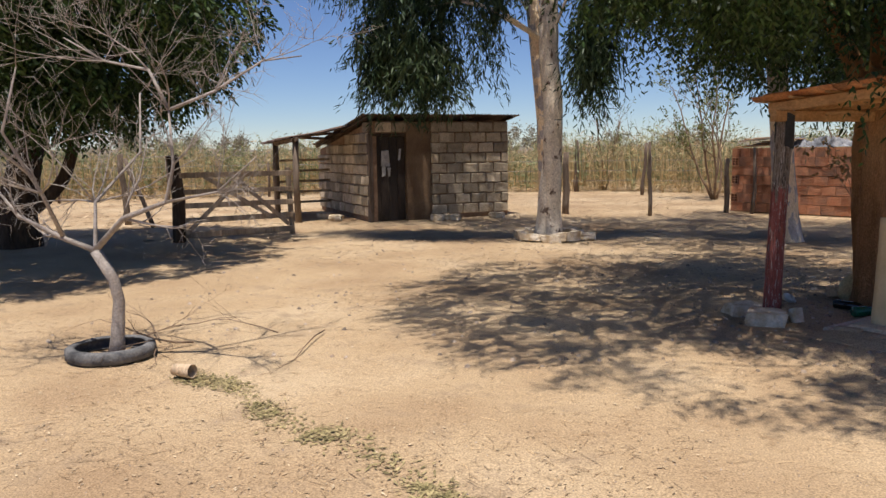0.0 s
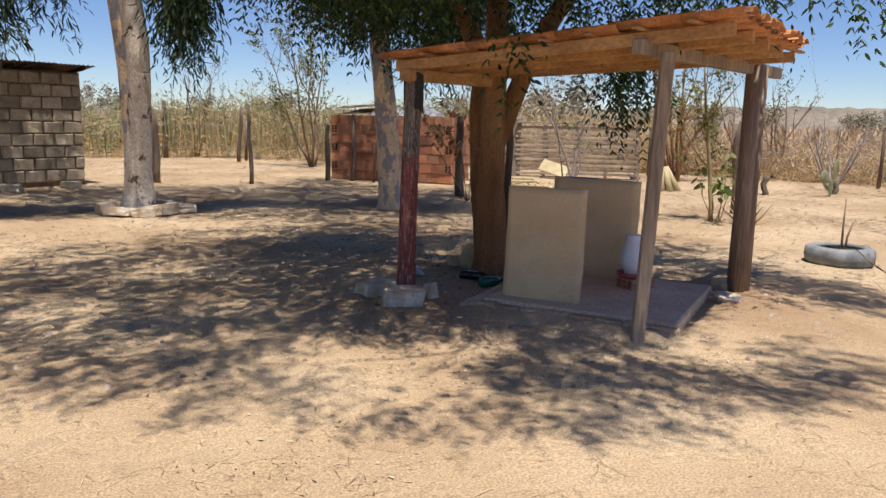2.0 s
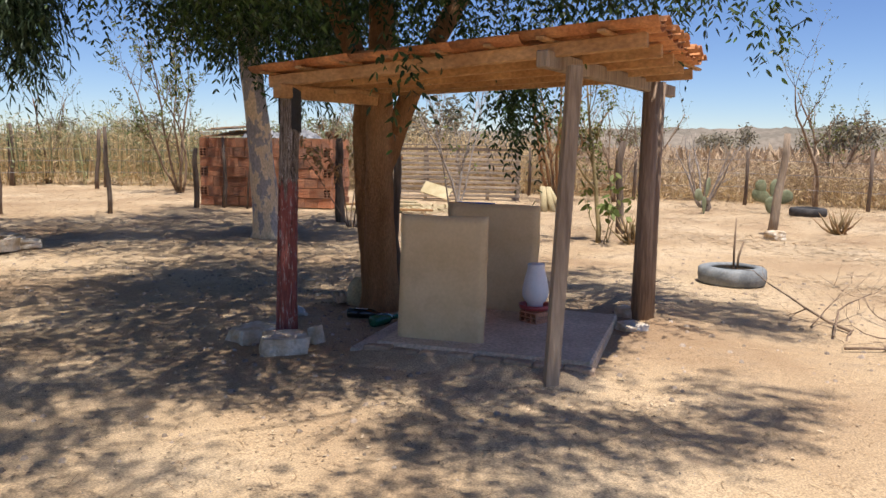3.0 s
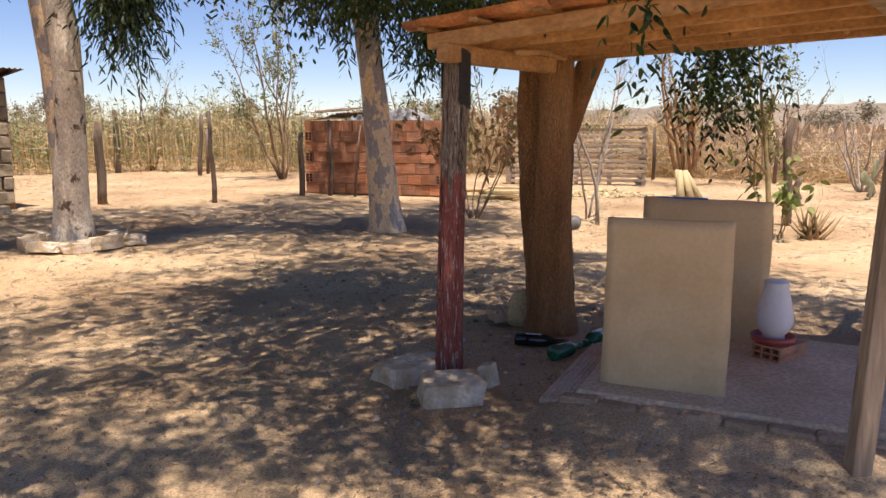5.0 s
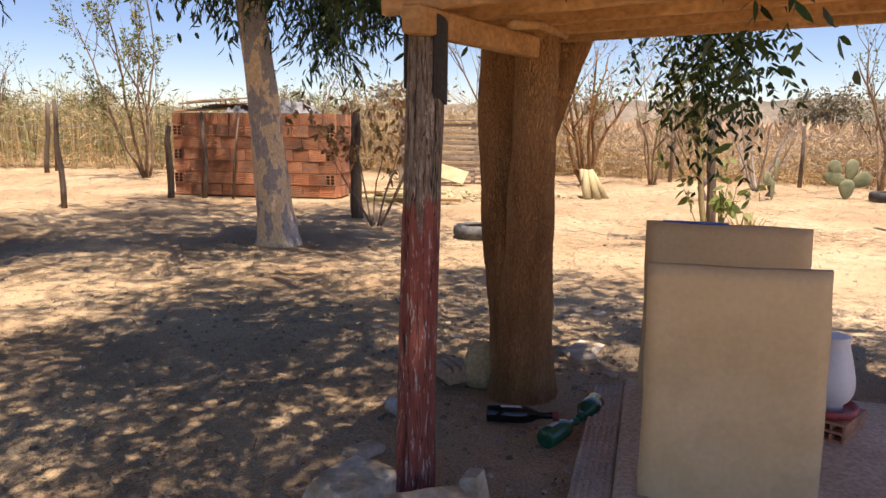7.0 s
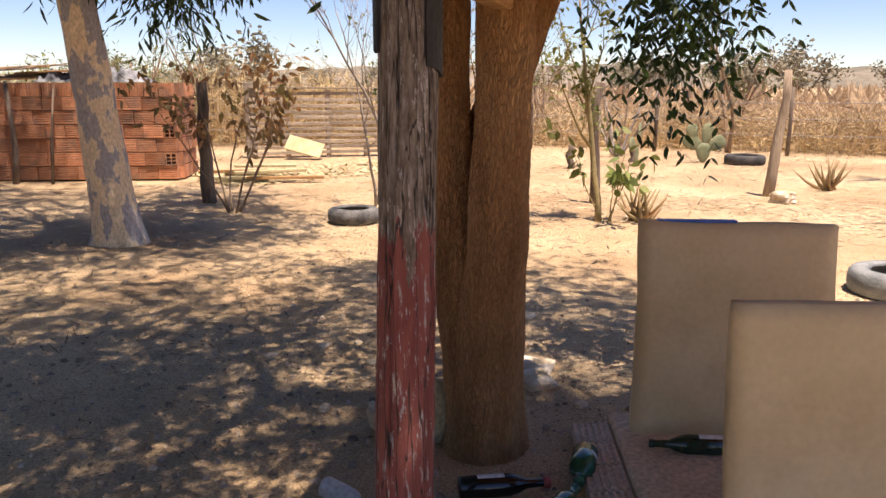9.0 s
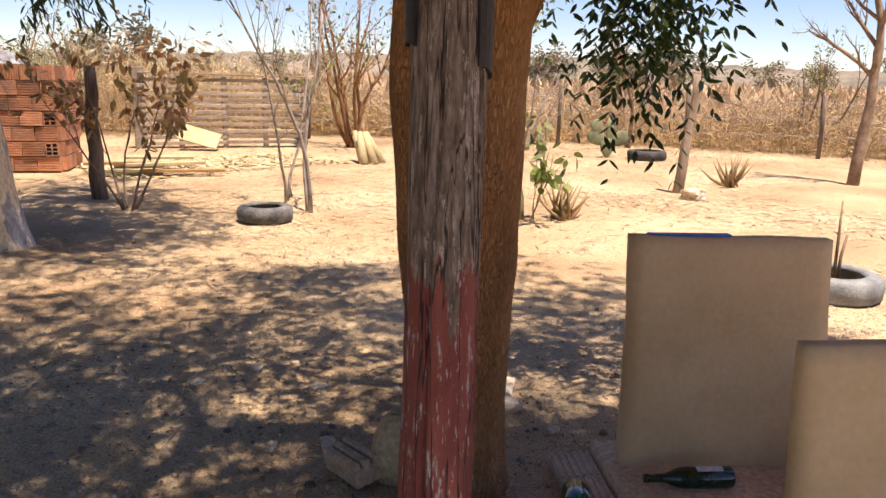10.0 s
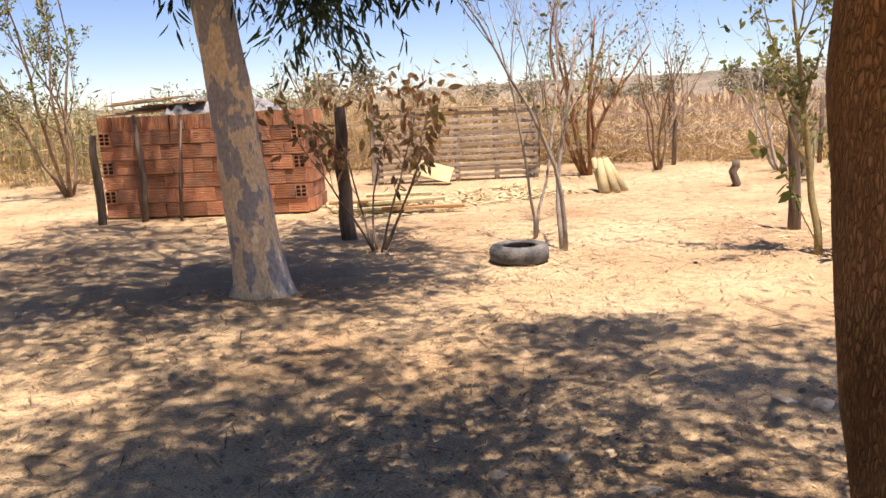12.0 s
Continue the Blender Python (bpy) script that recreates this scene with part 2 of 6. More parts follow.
M_CLEAR = mat("dusty_clear_plastic", [(0.36, 0.37, 0.36), (0.5, 0.5, 0.48)], 9, 0.35, 0.1, 60, spec=0.5)
M_LABEL = mat("bottle_label", [(0.55, 0.58, 0.56), (0.7, 0.72, 0.7)], 9, 0.6, 0.05, 60)
M_TERRA = mat("earthen_pot", [(0.37, 0.27, 0.13), (0.54, 0.43, 0.25)], 4, 0.85, 0.4, 50)
M_TARP = mat("grey_tarp", [(0.018, 0.02, 0.024), (0.15, 0.155, 0.165), (0.33, 0.335, 0.34)], 5, 0.7, 0.3, 30)
M_STRAP = mat("black_rubber_strap", [(0.015, 0.015, 0.015), (0.035, 0.035, 0.035)], 6, 0.6, 0.2, 60)
M_WIRE = mat("galvanised_wire", [(0.22, 0.21, 0.2), (0.34, 0.33, 0.31)], 9, 0.6, 0.1, 60, metallic=0.6)
M_YBOARD = mat("yellowish_board", [(0.42, 0.34, 0.18), (0.56, 0.47, 0.28)], 4, 0.9, 0.3, 50)
M_RIDGE = mat("far_ridge_scrub", [(0.13, 0.12, 0.09), (0.25, 0.205, 0.155)], 0.03, 1.0, 0.0, 0.4)
def worn_paint():
    """Grey cracked wood; dark red paint left on the lower length, with pale primer at its torn edges."""
    m = bpy.data.materials.new("worn_red_paint_on_wood")
    m.use_nodes = True
    t = m.node_tree
    N, Lk = t.nodes.new, t.links.new
    bs = t.nodes["Principled BSDF"]
    co, mp = N("ShaderNodeTexCoord"), N("ShaderNodeMapping")
    mp.inputs["Scale"].default_value = (1, 1, 0.16)
    Lk(co.outputs["Object"], mp.inputs[0])

    def noi(scale, detail=6, rough=0.6, vec=mp):
        n = N("ShaderNodeTexNoise")
        n.inputs["Scale"].default_value, n.inputs["Detail"].default_value, n.inputs["Roughness"].default_value = scale, detail, rough
        Lk(vec.outputs[0], n.inputs["Vector"])
        return n.outputs["Fac"]

    def ramp(src, *stops):
        r = N("ShaderNodeValToRGB")
        e = r.color_ramp.elements
        e[0].position, e[0].color = stops[0][0], (*stops[0][1], 1)
        e[1].position, e[1].color = stops[-1][0], (*stops[-1][1], 1)
        for p, c in stops[1:-1]:
            e.new(p).color = (*c, 1)
        Lk(src, r.inputs[0])
        return r.outputs[0]

    wood = ramp(noi(95, 9, 0.7), (0.35, (0.085, 0.062, 0.045)), (0.5, (0.20, 0.155, 0.115)), (0.66, (0.36, 0.31, 0.26)))
    sep = N("ShaderNodeSeparateXYZ")
    Lk(co.outputs["Object"], sep.inputs[0])
    edge_ = N("ShaderNodeMapRange")
    edge_.inputs["From Min"].default_value, edge_.inputs["From Max"].default_value = 1.0, 1.38
    edge_.inputs["To Min"].default_value, edge_.inputs["To Max"].default_value = 0.30, -0.24
    Lk(sep.outputs["Z"], edge_.inputs[0])
    ad = N("ShaderNodeMath")
    Lk(noi(34, 7, 0.7), ad.inputs[0]), Lk(edge_.outputs[0], ad.inputs[1])
    red = ramp(noi(25), (0.3, (0.19, 0.045, 0.035)), (0.7, (0.33, 0.10, 0.075)))
    k = ramp(ad.outputs[0], (0.56, (0, 0, 0)), (0.575, (1, 1, 1)))
    mix = N("ShaderNodeMixRGB")
    Lk(k, mix.inputs[0]), Lk(wood, mix.inputs[1]), Lk(red, mix.inputs[2])
    fl = ramp(noi(62, 6, 0.8), (0.572, (0, 0, 0)), (0.588, (1, 1, 1)))
    mix2 = N("ShaderNodeMixRGB")
    Lk(fl, mix2.inputs[0]), Lk(mix.outputs[0], mix2.inputs[1])
    mix2.inputs[2].default_value = (0.46, 0.41, 0.37, 1)
    mp2 = N("ShaderNodeMapping")
    mp2.inputs["Scale"].default_value = (1, 1, 0.045)
    Lk(co.outputs["Object"], mp2.inputs[0])
    ck = ramp(noi(30, 3, 0.5, mp2), (0.484, (0, 0, 0)), (0.494, (1, 1, 1)), (0.506, (1, 1, 1)), (0.516, (0, 0, 0)))
    mix3 = N("ShaderNodeMixRGB")
    Lk(ck, mix3.inputs[0]), Lk(mix2.outputs[0], mix3.inputs[1])
    mix3.inputs[2].default_value = (0.03, 0.02, 0.016, 1)
    Lk(mix3.outputs[0], bs.inputs["Base Color"])
    bs.inputs["Roughness"].default_value = 0.85
    bp = N("ShaderNodeBump")
    bp.inputs["Strength"].default_value, bp.inputs["Distance"].default_value = 0.9, 0.012
    Lk(noi(70, 8, 0.75), bp.inputs["Height"])
    Lk(bp.outputs[0], bs.inputs["Normal"])
    return m


M_WORNPOST = worn_paint()


# ---- geometry helpers ----
class Geo:
    """Collects vertices and faces, then becomes one mesh."""

    def __init__(self):
        self.v, self.f, self.mi = [], [], []

    def add(self, verts, faces, m=0):
        k = len(self.v)
        self.v += [tuple(p) for p in verts]
        self.f += [tuple(i + k for i in f) for f in faces]
        self.mi += [m] * len(faces)

    def tube(self, pts, radii, n=8, rough=0.0, seed=0, m=0, freq=3.0):
        pts = [Vector(p) for p in pts]
        rings, up = [], Vector((0.31, 0.17, 0.93))
        side = None
        for i, p in enumerate(pts):
            d = (pts[min(i + 1, len(pts) - 1)] - pts[max(i - 1, 0)]).normalized()
            if side is None:
                side = d.cross(Vector((1, 0.13, 0)) if abs(d.x) < 0.8 else Vector((0, 1, 0.1))).normalized()
            side = (side - d * side.dot(d)).normalized()
            b = d.cross(side)
            for k in range(n):
                a = 2 * math.pi * k / n
                w = side * math.cos(a) + b * math.sin(a)
                r = radii[i]
                if rough:
                    q = p + w * r
                    r *= 1 + rough * noise.noise(Vector((q.x * freq + seed, q.y * freq, q.z * freq * 0.35))) + rough * 0.5 * noise.noise(q * freq * 3.1)
                rings.append(p + w * r)
        faces = [(i * n + k, i * n + (k + 1) % n, (i + 1) * n + (k + 1) % n, (i + 1) * n + k) for i in range(len(pts) - 1) for k in range(n)]
        faces += [tuple(range(n - 1, -1, -1)), tuple((len(pts) - 1) * n + k for k in range(n))]
        self.add(rings, faces, m)

    def box(self, size, mtx=Matrix(), bev=0.006, jit=0.0, rng=None, m=0):
        x, y, z = (s / 2 for s in size)
        c = min(bev, x * 0.45, y * 0.45, z * 0.45)
        vs, idx = [], {}
        for sx in (-1, 1):
            for sy in (-1, 1):
                for sz in (-1, 1):
                    j = Vector([rng.uniform(-jit, jit) for _ in range(3)]) if jit else Vector()
                    for ax in range(3):
                        p = [sx * (x - c), sy * (y - c), sz * (z - c)]
                        p[ax] = (sx * x, sy * y, sz * z)[ax]
                        idx[sx, sy, sz, ax] = len(vs)
                        vs.append(mtx @ (Vector(p) + j))
        fs = []
        for ax in range(3):
            o1, o2 = (ax + 1) % 3, (ax + 2) % 3
            for s in (-1, 1):
                def key(a, b, which):
                    k = [0, 0, 0]
                    k[ax], k[o1], k[o2] = s, a, b
                    return idx[k[0], k[1], k[2], which]
                q = [key(-1, -1, ax), key(1, -1, ax), key(1, 1, ax), key(-1, 1, ax)]
                fs.append(tuple(q if s > 0 else q[::-1]))
            for a in (-1, 1):
                for b in (-1, 1):
                    def kk(t, which):
                        k = [0, 0, 0]
                        k[ax], k[o1], k[o2] = t, a, b
                        return idx[k[0], k[1], k[2], which]
                    q = [kk(-1, o1), kk(1, o1), kk(1, o2), kk(-1, o2)]
                    fs.append(tuple(q if a * b < 0 else q[::-1]))
        for sx in (-1, 1):
            for sy in (-1, 1):
                for sz in (-1, 1):
                    q = [idx[sx, sy, sz, a] for a in range(3)]
                    fs.append(tuple(q if sx * sy * sz > 0 else q[::-1]))
        self.add(vs, fs, m)

    def lathe(self, profile, mtx=Matrix(), n=20, m=0):
        vs = [mtx @ Vector((r * math.cos(2 * math.pi * k / n), r * math.sin(2 * math.pi * k / n), z)) for r, z in profile for k in range(n)]
        fs = [(i * n + k, i * n + (k + 1) % n, (i + 1) * n + (k + 1) % n, (i + 1) * n + k) for i in range(len(profile) - 1) for k in range(n)]
        fs += [tuple(range(n - 1, -1, -1)), tuple((len(profile) - 1) * n + k for k in range(n))]
        self.add(vs, fs, m)

    def rock(self, c, size, rng, mtx=Matrix(), m=0):
        """A rough boulder with broken faces."""
        bm = bmesh.new()
        bmesh.ops.create_icosphere(bm, subdivisions=3, radius=1)
        o = Vector([rng.uniform(0, 50) for _ in range(3)])
        vs = []
        for v in bm.verts:
            p = v.co.copy()
            k = max(abs(p.x), abs(p.y), abs(p.z))
            p = p.lerp(p / k * 0.8, 0.95)
            p *= 1 + 0.15 * noise.noise(p * 1.6 + o) + 0.1 * noise.noise(p * 4 + o)
            vs.append(Vector(c) + mtx @ Vector((p.x * size[0], p.y * size[1], p.z * size[2])))
        self.add(vs, [tuple(x.index for x in f.verts) for f in bm.faces], m)
        bm.free()

    def trunk(self, pts, radii, n=36, step=0.05, rough=0.12, seed=0, ridges=0.05, crack=None):
        """A tube along a smooth curve through the points, with bark ridges and, where given, one long crack."""
        pts = [Vector(p) for p in pts]
        P, R = [], []
        for i in range(len(pts) - 1):
            a, b, c, d = pts[max(i - 1, 0)], pts[i], pts[i + 1], pts[min(i + 2, len(pts) - 1)]
            k = max(2, int((c - b).length / step))
            for j in range(k):
                t = j / k
                P.append(0.5 * (2 * b + (c - a) * t + (2 * a - 5 * b + 4 * c - d) * t * t + (3 * b - a - 3 * c + d) * t ** 3))
                R.append(radii[i] + (radii[i + 1] - radii[i]) * (3 * t * t - 2 * t ** 3))
        P.append(pts[-1]), R.append(radii[-1])
        vs = []
        for i, (p, r) in enumerate(zip(P, R)):
            d = (P[min(i + 1, len(P) - 1)] - P[max(i - 1, 0)]).normalized()
            s = d.cross(Vector((0.1, 1, 0))).normalized()
            b = d.cross(s)
            for k in range(n):
                a = 2 * math.pi * k / n
                w = s * math.cos(a) + b * math.sin(a)
                q = p + w * r
                f = 1 + rough * noise.noise(Vector((q.x * 4 + seed, q.y * 4, q.z * 1.4))) + ridges * noise.noise(Vector((q.x * 26, q.y * 26 + seed, q.z * 5)))
                if crack:
                    for a0, wd, dp in crack:
                        da = abs((a - a0 - 0.25 * noise.noise(Vector((seed + a0, 0, p.z * 1.7))) + math.pi) % (2 * math.pi) - math.pi)
                        f -= dp * max(0, 1 - da / wd)
                vs.append(p + w * r * f)
        m = len(P)
        fs = [(i * n + k, i * n + (k + 1) % n, (i + 1) * n + (k + 1) % n, (i + 1) * n + k) for i in range(m - 1) for k in range(n)]
        fs += [tuple(range(n - 1, -1, -1)), tuple((m - 1) * n + k for k in range(n))]
        self.add(vs, fs)

    def mesh(self, name, mats, smooth=True):
        me = bpy.data.meshes.new(name)
        me.from_pydata(self.v, [], self.f)
        for x in (mats if isinstance(mats, (list, tuple)) else [mats]):
            me.materials.append(x)
        if len(me.materials) > 1:
            me.polygons.foreach_set("material_index", self.mi)
        if smooth:
            me.polygons.foreach_set("use_smooth", [True] * len(me.polygons))
        me.update()
        return me


def leaf_mesh(name, base, way, length, width, material, rng, blade=False):
    """Pointed leaves from arrays, one face each; blade: narrow grass blades with four corners."""
    n = len(base)
    base, way = np.asarray(base, float), np.asarray(way, float)
    way = way / np.linalg.norm(way, axis=1)[:, None]
    side = np.cross(way, rng.normal(size=(n, 3)))
    side /= np.linalg.norm(side, axis=1)[:, None]
    up = np.cross(side, way)
    L, W = np.asarray(length)[:, None] * np.ones((n, 1)), np.asarray(width)[:, None] * np.ones((n, 1))
    if blade:
        rows = [base, base + way * L * 0.45 + side * W / 2, base + way * L, base + way * L * 0.45 - side * W / 2]
    else:
        a, b = base + way * L * 0.28 + up * L * 0.05, base + way * L * 0.66 + up * L * 0.05
        rows = [base, a + side * W * 0.46, b + side * W * 0.40, base + way * L, b - side * W * 0.40, a - side * W * 0.46]
    k = len(rows)
    v = np.stack(rows, 1).reshape(-1, 3)
    me = bpy.data.meshes.new(name)
    me.vertices.add(k * n), me.loops.add(k * n), me.polygons.add(n)
    me.vertices.foreach_set("co", v.ravel())
    me.loops.foreach_set("vertex_index", np.arange(k * n))
    me.polygons.foreach_set("loop_start", np.arange(0, k * n, k))
    me.polygons.foreach_set("loop_total", np.full(n, k))
    me.materials.append(material)
    me.update(calc_edges=True)
    me.validate()
    return me


def thing(name, loc, label, category, group="", kind=""):
    ob = new(name)
    ob.location = loc
    return tagged(ob, label, category, group, kind)


def part(name, geo, material, parent, label="", smooth=False, world=True):
    """One mesh object under a thing; world: the geometry is in world places."""
    me = geo if isinstance(geo, bpy.types.Mesh) else geo.mesh(name, material, smooth)
    ob = new(name, me)
    ob.parent = parent
    if world:
        p, off = parent, Vector()
        while p:
            off += p.location
            p = p.parent
        me.transform(Matrix.Translation(-off))
    if label:
        ob["label"] = label
    return ob


def solid(name, geo, material, label, category, group="", kind="", smooth=False):
    """A thing that is one mesh, geometry in world places, its origin at its base."""
    v = np.array(geo.v)
    o = Vector(((v[:, 0].min() + v[:, 0].max()) / 2, (v[:, 1].min() + v[:, 1].max()) / 2, v[:, 2].min()))
    me = geo.mesh(name, material, smooth)
    me.transform(Matrix.Translation(-o))
    ob = new(name, me)
    ob.location = o
    return tagged(ob, label, category, group, kind)


def ground_z(x, y):
    z = 0.022 * noise.noise(Vector((x * 0.35, y * 0.35, 0))) + 0.012 * noise.noise(Vector((x * 1.3, y * 1.3, 5))) + 0.006 * noise.noise(Vector((x * 4.5, y * 4.5, 9)))
    return z - 0.008


def axes(dx, dy):
    """A turn about z whose x axis is (dx, dy)."""
    return Matrix.Rotation(math.atan2(dy, dx), 4, "Z")


def frame_at(p, x_axis, z_axis=(0, 0, 1)):
    x = Vector(x_axis).normalized()
    y = Vector(z_axis).cross(x).normalized()
    z = x.cross(y)
    m = Matrix((x, y, z)).transposed().to_4x4()
    m.translation = Vector(p)
    return m


def beam(G, a, b, w, h, bev=0.006, m=0):
    a, b = Vector(a), Vector(b)
    d = b - a
    ref = (0, 0, 1) if abs(d.normalized().z) < 0.9 else (0.3, 0.95, 0)
    G.box((d.length, w, h), frame_at((a + b) / 2, d, ref), bev, m=m)


def limb(G, start, way, length, r0, rng, bend=0.25, n=6, steps=5, up=0.05, rough=0.12):
    """A crooked tapering branch; gives its points and radii."""
    p, d = Vector(start), Vector(way).normalized()
    pts, rad = [p.copy()], [r0]
    for i in range(steps):
        d = (d + Vector([rng.uniform(-bend, bend) for _ in range(3)]) + Vector((0, 0, up))).normalized()
        p = p + d * length / steps
        pts.append(p.copy())
        rad.append(r0 * (1 - 0.72 * (i + 1) / steps))
    G.tube(pts, rad, n, rough if r0 > 0.02 else 0, rng.random() * 9)
    return pts, rad


def twigs(G, pts, rad, rng, depth, kids=4, spread=0.9, shrink=0.6, up=0.05, tips=None, bend=0.25):
    """Side branches, over and over."""
    total = sum((pts[i + 1] - pts[i]).length for i in range(len(pts) - 1))
    for _ in range(kids):
        k = rng.randrange(max(1, len(pts) // 3), len(pts))
        d = (pts[k] - pts[k - 1]).normalized()
        w = (d + Vector([rng.gauss(0, 1) for _ in range(3)]).normalized() * spread + Vector((0, 0, up))).normalized()
        L = total * shrink * rng.uniform(0.6, 1.15)
        r = max(0.002, rad[k] * 0.6)
        q, qr = limb(G, pts[k], w, L, r, rng, bend, 6 if r > 0.015 else 4, 4, up)
        if tips is not None:
            tips += [(q[j], (q[j] - q[j - 1]).normalized()) for j in (2, 3, 4)]
        if depth > 1:
            twigs(G, q, qr, rng, depth - 1, kids, spread, shrink, up, tips, bend)


def pinnate(points, ways, rng, n=11, span=0.30, droop=0.5):
    """Feathered leaves: leaflets in pairs along a drooping stalk."""
    B, W = [], []
    for p, d in zip(points, ways):
        p, d = np.array(p, float), np.array(d, float)
        d = d / np.linalg.norm(d)
        s = np.cross(d, (0, 0, 1.0)) + rng.normal(0, 0.15, 3)
        s /= np.linalg.norm(s)
        for i in range(n):
            t = (i // 2 + 1) / (n / 2)
            q = p + d * span * t + np.array((0, 0, -droop)) * span * t * t
            B.append(q)
            W.append(d * 0.65 + s * (1 if i % 2 else -1) * 0.8 + np.array((0, 0, -0.35)) + rng.normal(0, 0.18, 3))
    return np.array(B), np.array(W)


# ---- ground and distance ----
def steps_out(lo, hi, fine, far):
    v = list(np.arange(lo, hi + 1e-6, fine))
    d, a, b = fine, lo, hi
    while b < far:
        d *= 1.35
        a, b = a - d, b + d
        v = [a] + v + [b]
    return v


xs, ys = steps_out(-6, 10, 0.14, 2500), steps_out(-1, 18, 0.14, 2500)
G = Geo()
nx = len(xs)
G.v = [(x, y, ground_z(x, y) if abs(x) < 60 and abs(y) < 60 else -0.02) for y in ys for x in xs]
G.f = [(j * nx + i, j * nx + i + 1, (j + 1) * nx + i + 1, (j + 1) * nx + i) for j in range(len(ys) - 1) for i in range(nx - 1)]
tagged(new("ground", G.mesh("ground", M_SAND)), "pale sandy swept earth yard with trodden dust", "ground", kind="structure")

# far scrub ridge all round
G = Geo()
seg = 1200
for k in range(seg):
    a = 2 * math.pi * k / seg
    h = 2.5 + 4 * abs(noise.noise(Vector((math.cos(a) * 3, math.sin(a) * 3, 2)))) + 7 * max(0, math.cos(a - radians(48))) ** 6 + 1.3 * noise.noise(Vector((math.cos(a) * 60, math.sin(a) * 60, 0))) + 1.2 * abs(noise.noise(Vector((math.cos(a) * 210, math.sin(a) * 210, 0))))
    for r, z in ((330, -1.0), (345, h * 0.6), (370, h)):
        G.v.append((r * math.sin(a), r * math.cos(a), z))
G.f = [(3 * k + i, 3 * ((k + 1) % seg) + i, 3 * ((k + 1) % seg) + i + 1, 3 * k + i + 1) for k in range(seg) for i in range(2)]
tagged(new("backdrop", G.mesh("backdrop", M_RIDGE)), "low distant ridge of dry scrub", "hill", kind="structure")

# ---- shelter ----
PL, PF, PR = Vector((1.62, 7.33, 0)), Vector((2.865, 5.625, 0)), Vector((4.61, 6.94, 0))
SA = (PF - PL).normalized()                 # along the slope, rising
WA = Vector((-SA.y, SA.x, 0))               # across
shelter = thing("shelter", (2.9, 6.8, 0), "open timber shelter with a clay tile roof on four posts", "shelter")


def roof_z(s):
    return 1.93 + 0.056 * s


def sp(s, w, dz=0.0):
    if w > 0:
        w *= 0.62 + 0.38 * max(0.0, min(1.0, s / 2.04))
    return Vector((PL.x, PL.y, 0)) + SA * s + WA * w + Vector((0, 0, roof_z(s) + dz))


rng = random.Random(3)
G = Geo()
G.trunk([PL + Vector((-0.045, -0.03, -0.05)), PL + Vector((-0.03, -0.02, 0.6)), PL + Vector((-0.01, -0.01, 1.2)), PL + Vector((0.02, 0.015, 1.80))], [0.082, 0.075, 0.071, 0.074], 64, 0.04, 0.05, 2, 0.05,
        crack=((4.35, 0.09, 0.28), (3.3, 0.06, 0.2), (5.3, 0.06, 0.18), (2.0, 0.07, 0.2), (0.6, 0.06, 0.2)))
part("post", G, M_WORNPOST, shelter, "cracked round post, bare grey above and flaking dark red paint below", True)
G = Geo()
for a0, a1, z0, z1 in ((-95, 25, 1.56, 1.86), (128, 172, 1.60, 1.84)):
    k, n = len(G.v), 10
    for rr in (0.073, 0.083):
        for z in (z0, z1):
            for i in range(n + 1):
                a = radians(a0 + (a1 - a0) * i / n)
                G.v.append((PL.x + 0.012 + rr * math.cos(a), PL.y + 0.01 + rr * math.sin(a), z + 0.012 * math.sin(a * 3)))
    m = n + 1
    for i in range(n):
        G.f += [(k + 2 * m + i, k + 2 * m + i + 1, k + 3 * m + i + 1, k + 3 * m + i), (k + i, k + m + i, k + m + i + 1, k + i + 1),
                (k + i, k + i + 1, k + 2 * m + i + 1, k + 2 * m + i), (k + m + i, k + 3 * m + i, k + 3 * m + i + 1, k + m + i + 1)]
    for i in (0, n):
        G.f.append((k + i, k + m + i, k + 3 * m + i, k + 2 * m + i))
G.mi = [0] * len(G.f)
part("strap", G, M_STRAP, shelter, "black rubber strap round the post head")
G = Geo()
beam(G, PF + Vector((0.0, 0, -0.05)), PF + Vector((0.075, -0.035, 1.955)), 0.085, 0.085)
part("post", G, M_GREYWOOD, shelter, "slim square sawn grey post")
G = Geo()
for k, (o, r) in enumerate((((-0.045, -0.02), 0.075), ((0.045, 0.02), 0.07))):
    G.tube([PR + Vector((o[0], o[1], -0.05)), PR + Vector((o[0] + 0.01, o[1], 0.9)), PR + Vector((o[0] + 0.03, o[1] + 0.02, 2.02))], [r * 1.12, r, r * 0.95], 12, 0.2, k * 5, freq=6)
part("post", G, M_SPLITWOOD, shelter, "thick split weathered brown post", True)
for s, w0, w1, z0 in ((0.03, -0.16, 1.85, -0.135), (2.04, -0.13, 2.95, -0.105)):
    G = Geo()
    beam(G, sp(s, w0, z0 + 0.045), sp(s, w1, z0 + 0.045), 0.075, 0.10, 0.008)
    part("girder", G, M_BEAM if s < 1 else M_GREYWOOD, shelter)
for w in (0.02, 0.52, 1.04, 1.56, 2.08):
    G = Geo()
    beam(G, sp(-0.18, w, 0.0), sp(2.62 - 0.1 * w, w + rng.uniform(-0.02, 0.02), 0.0), 0.055, 0.085, 0.006)
    part("rafter", G, M_BEAM, shelter)
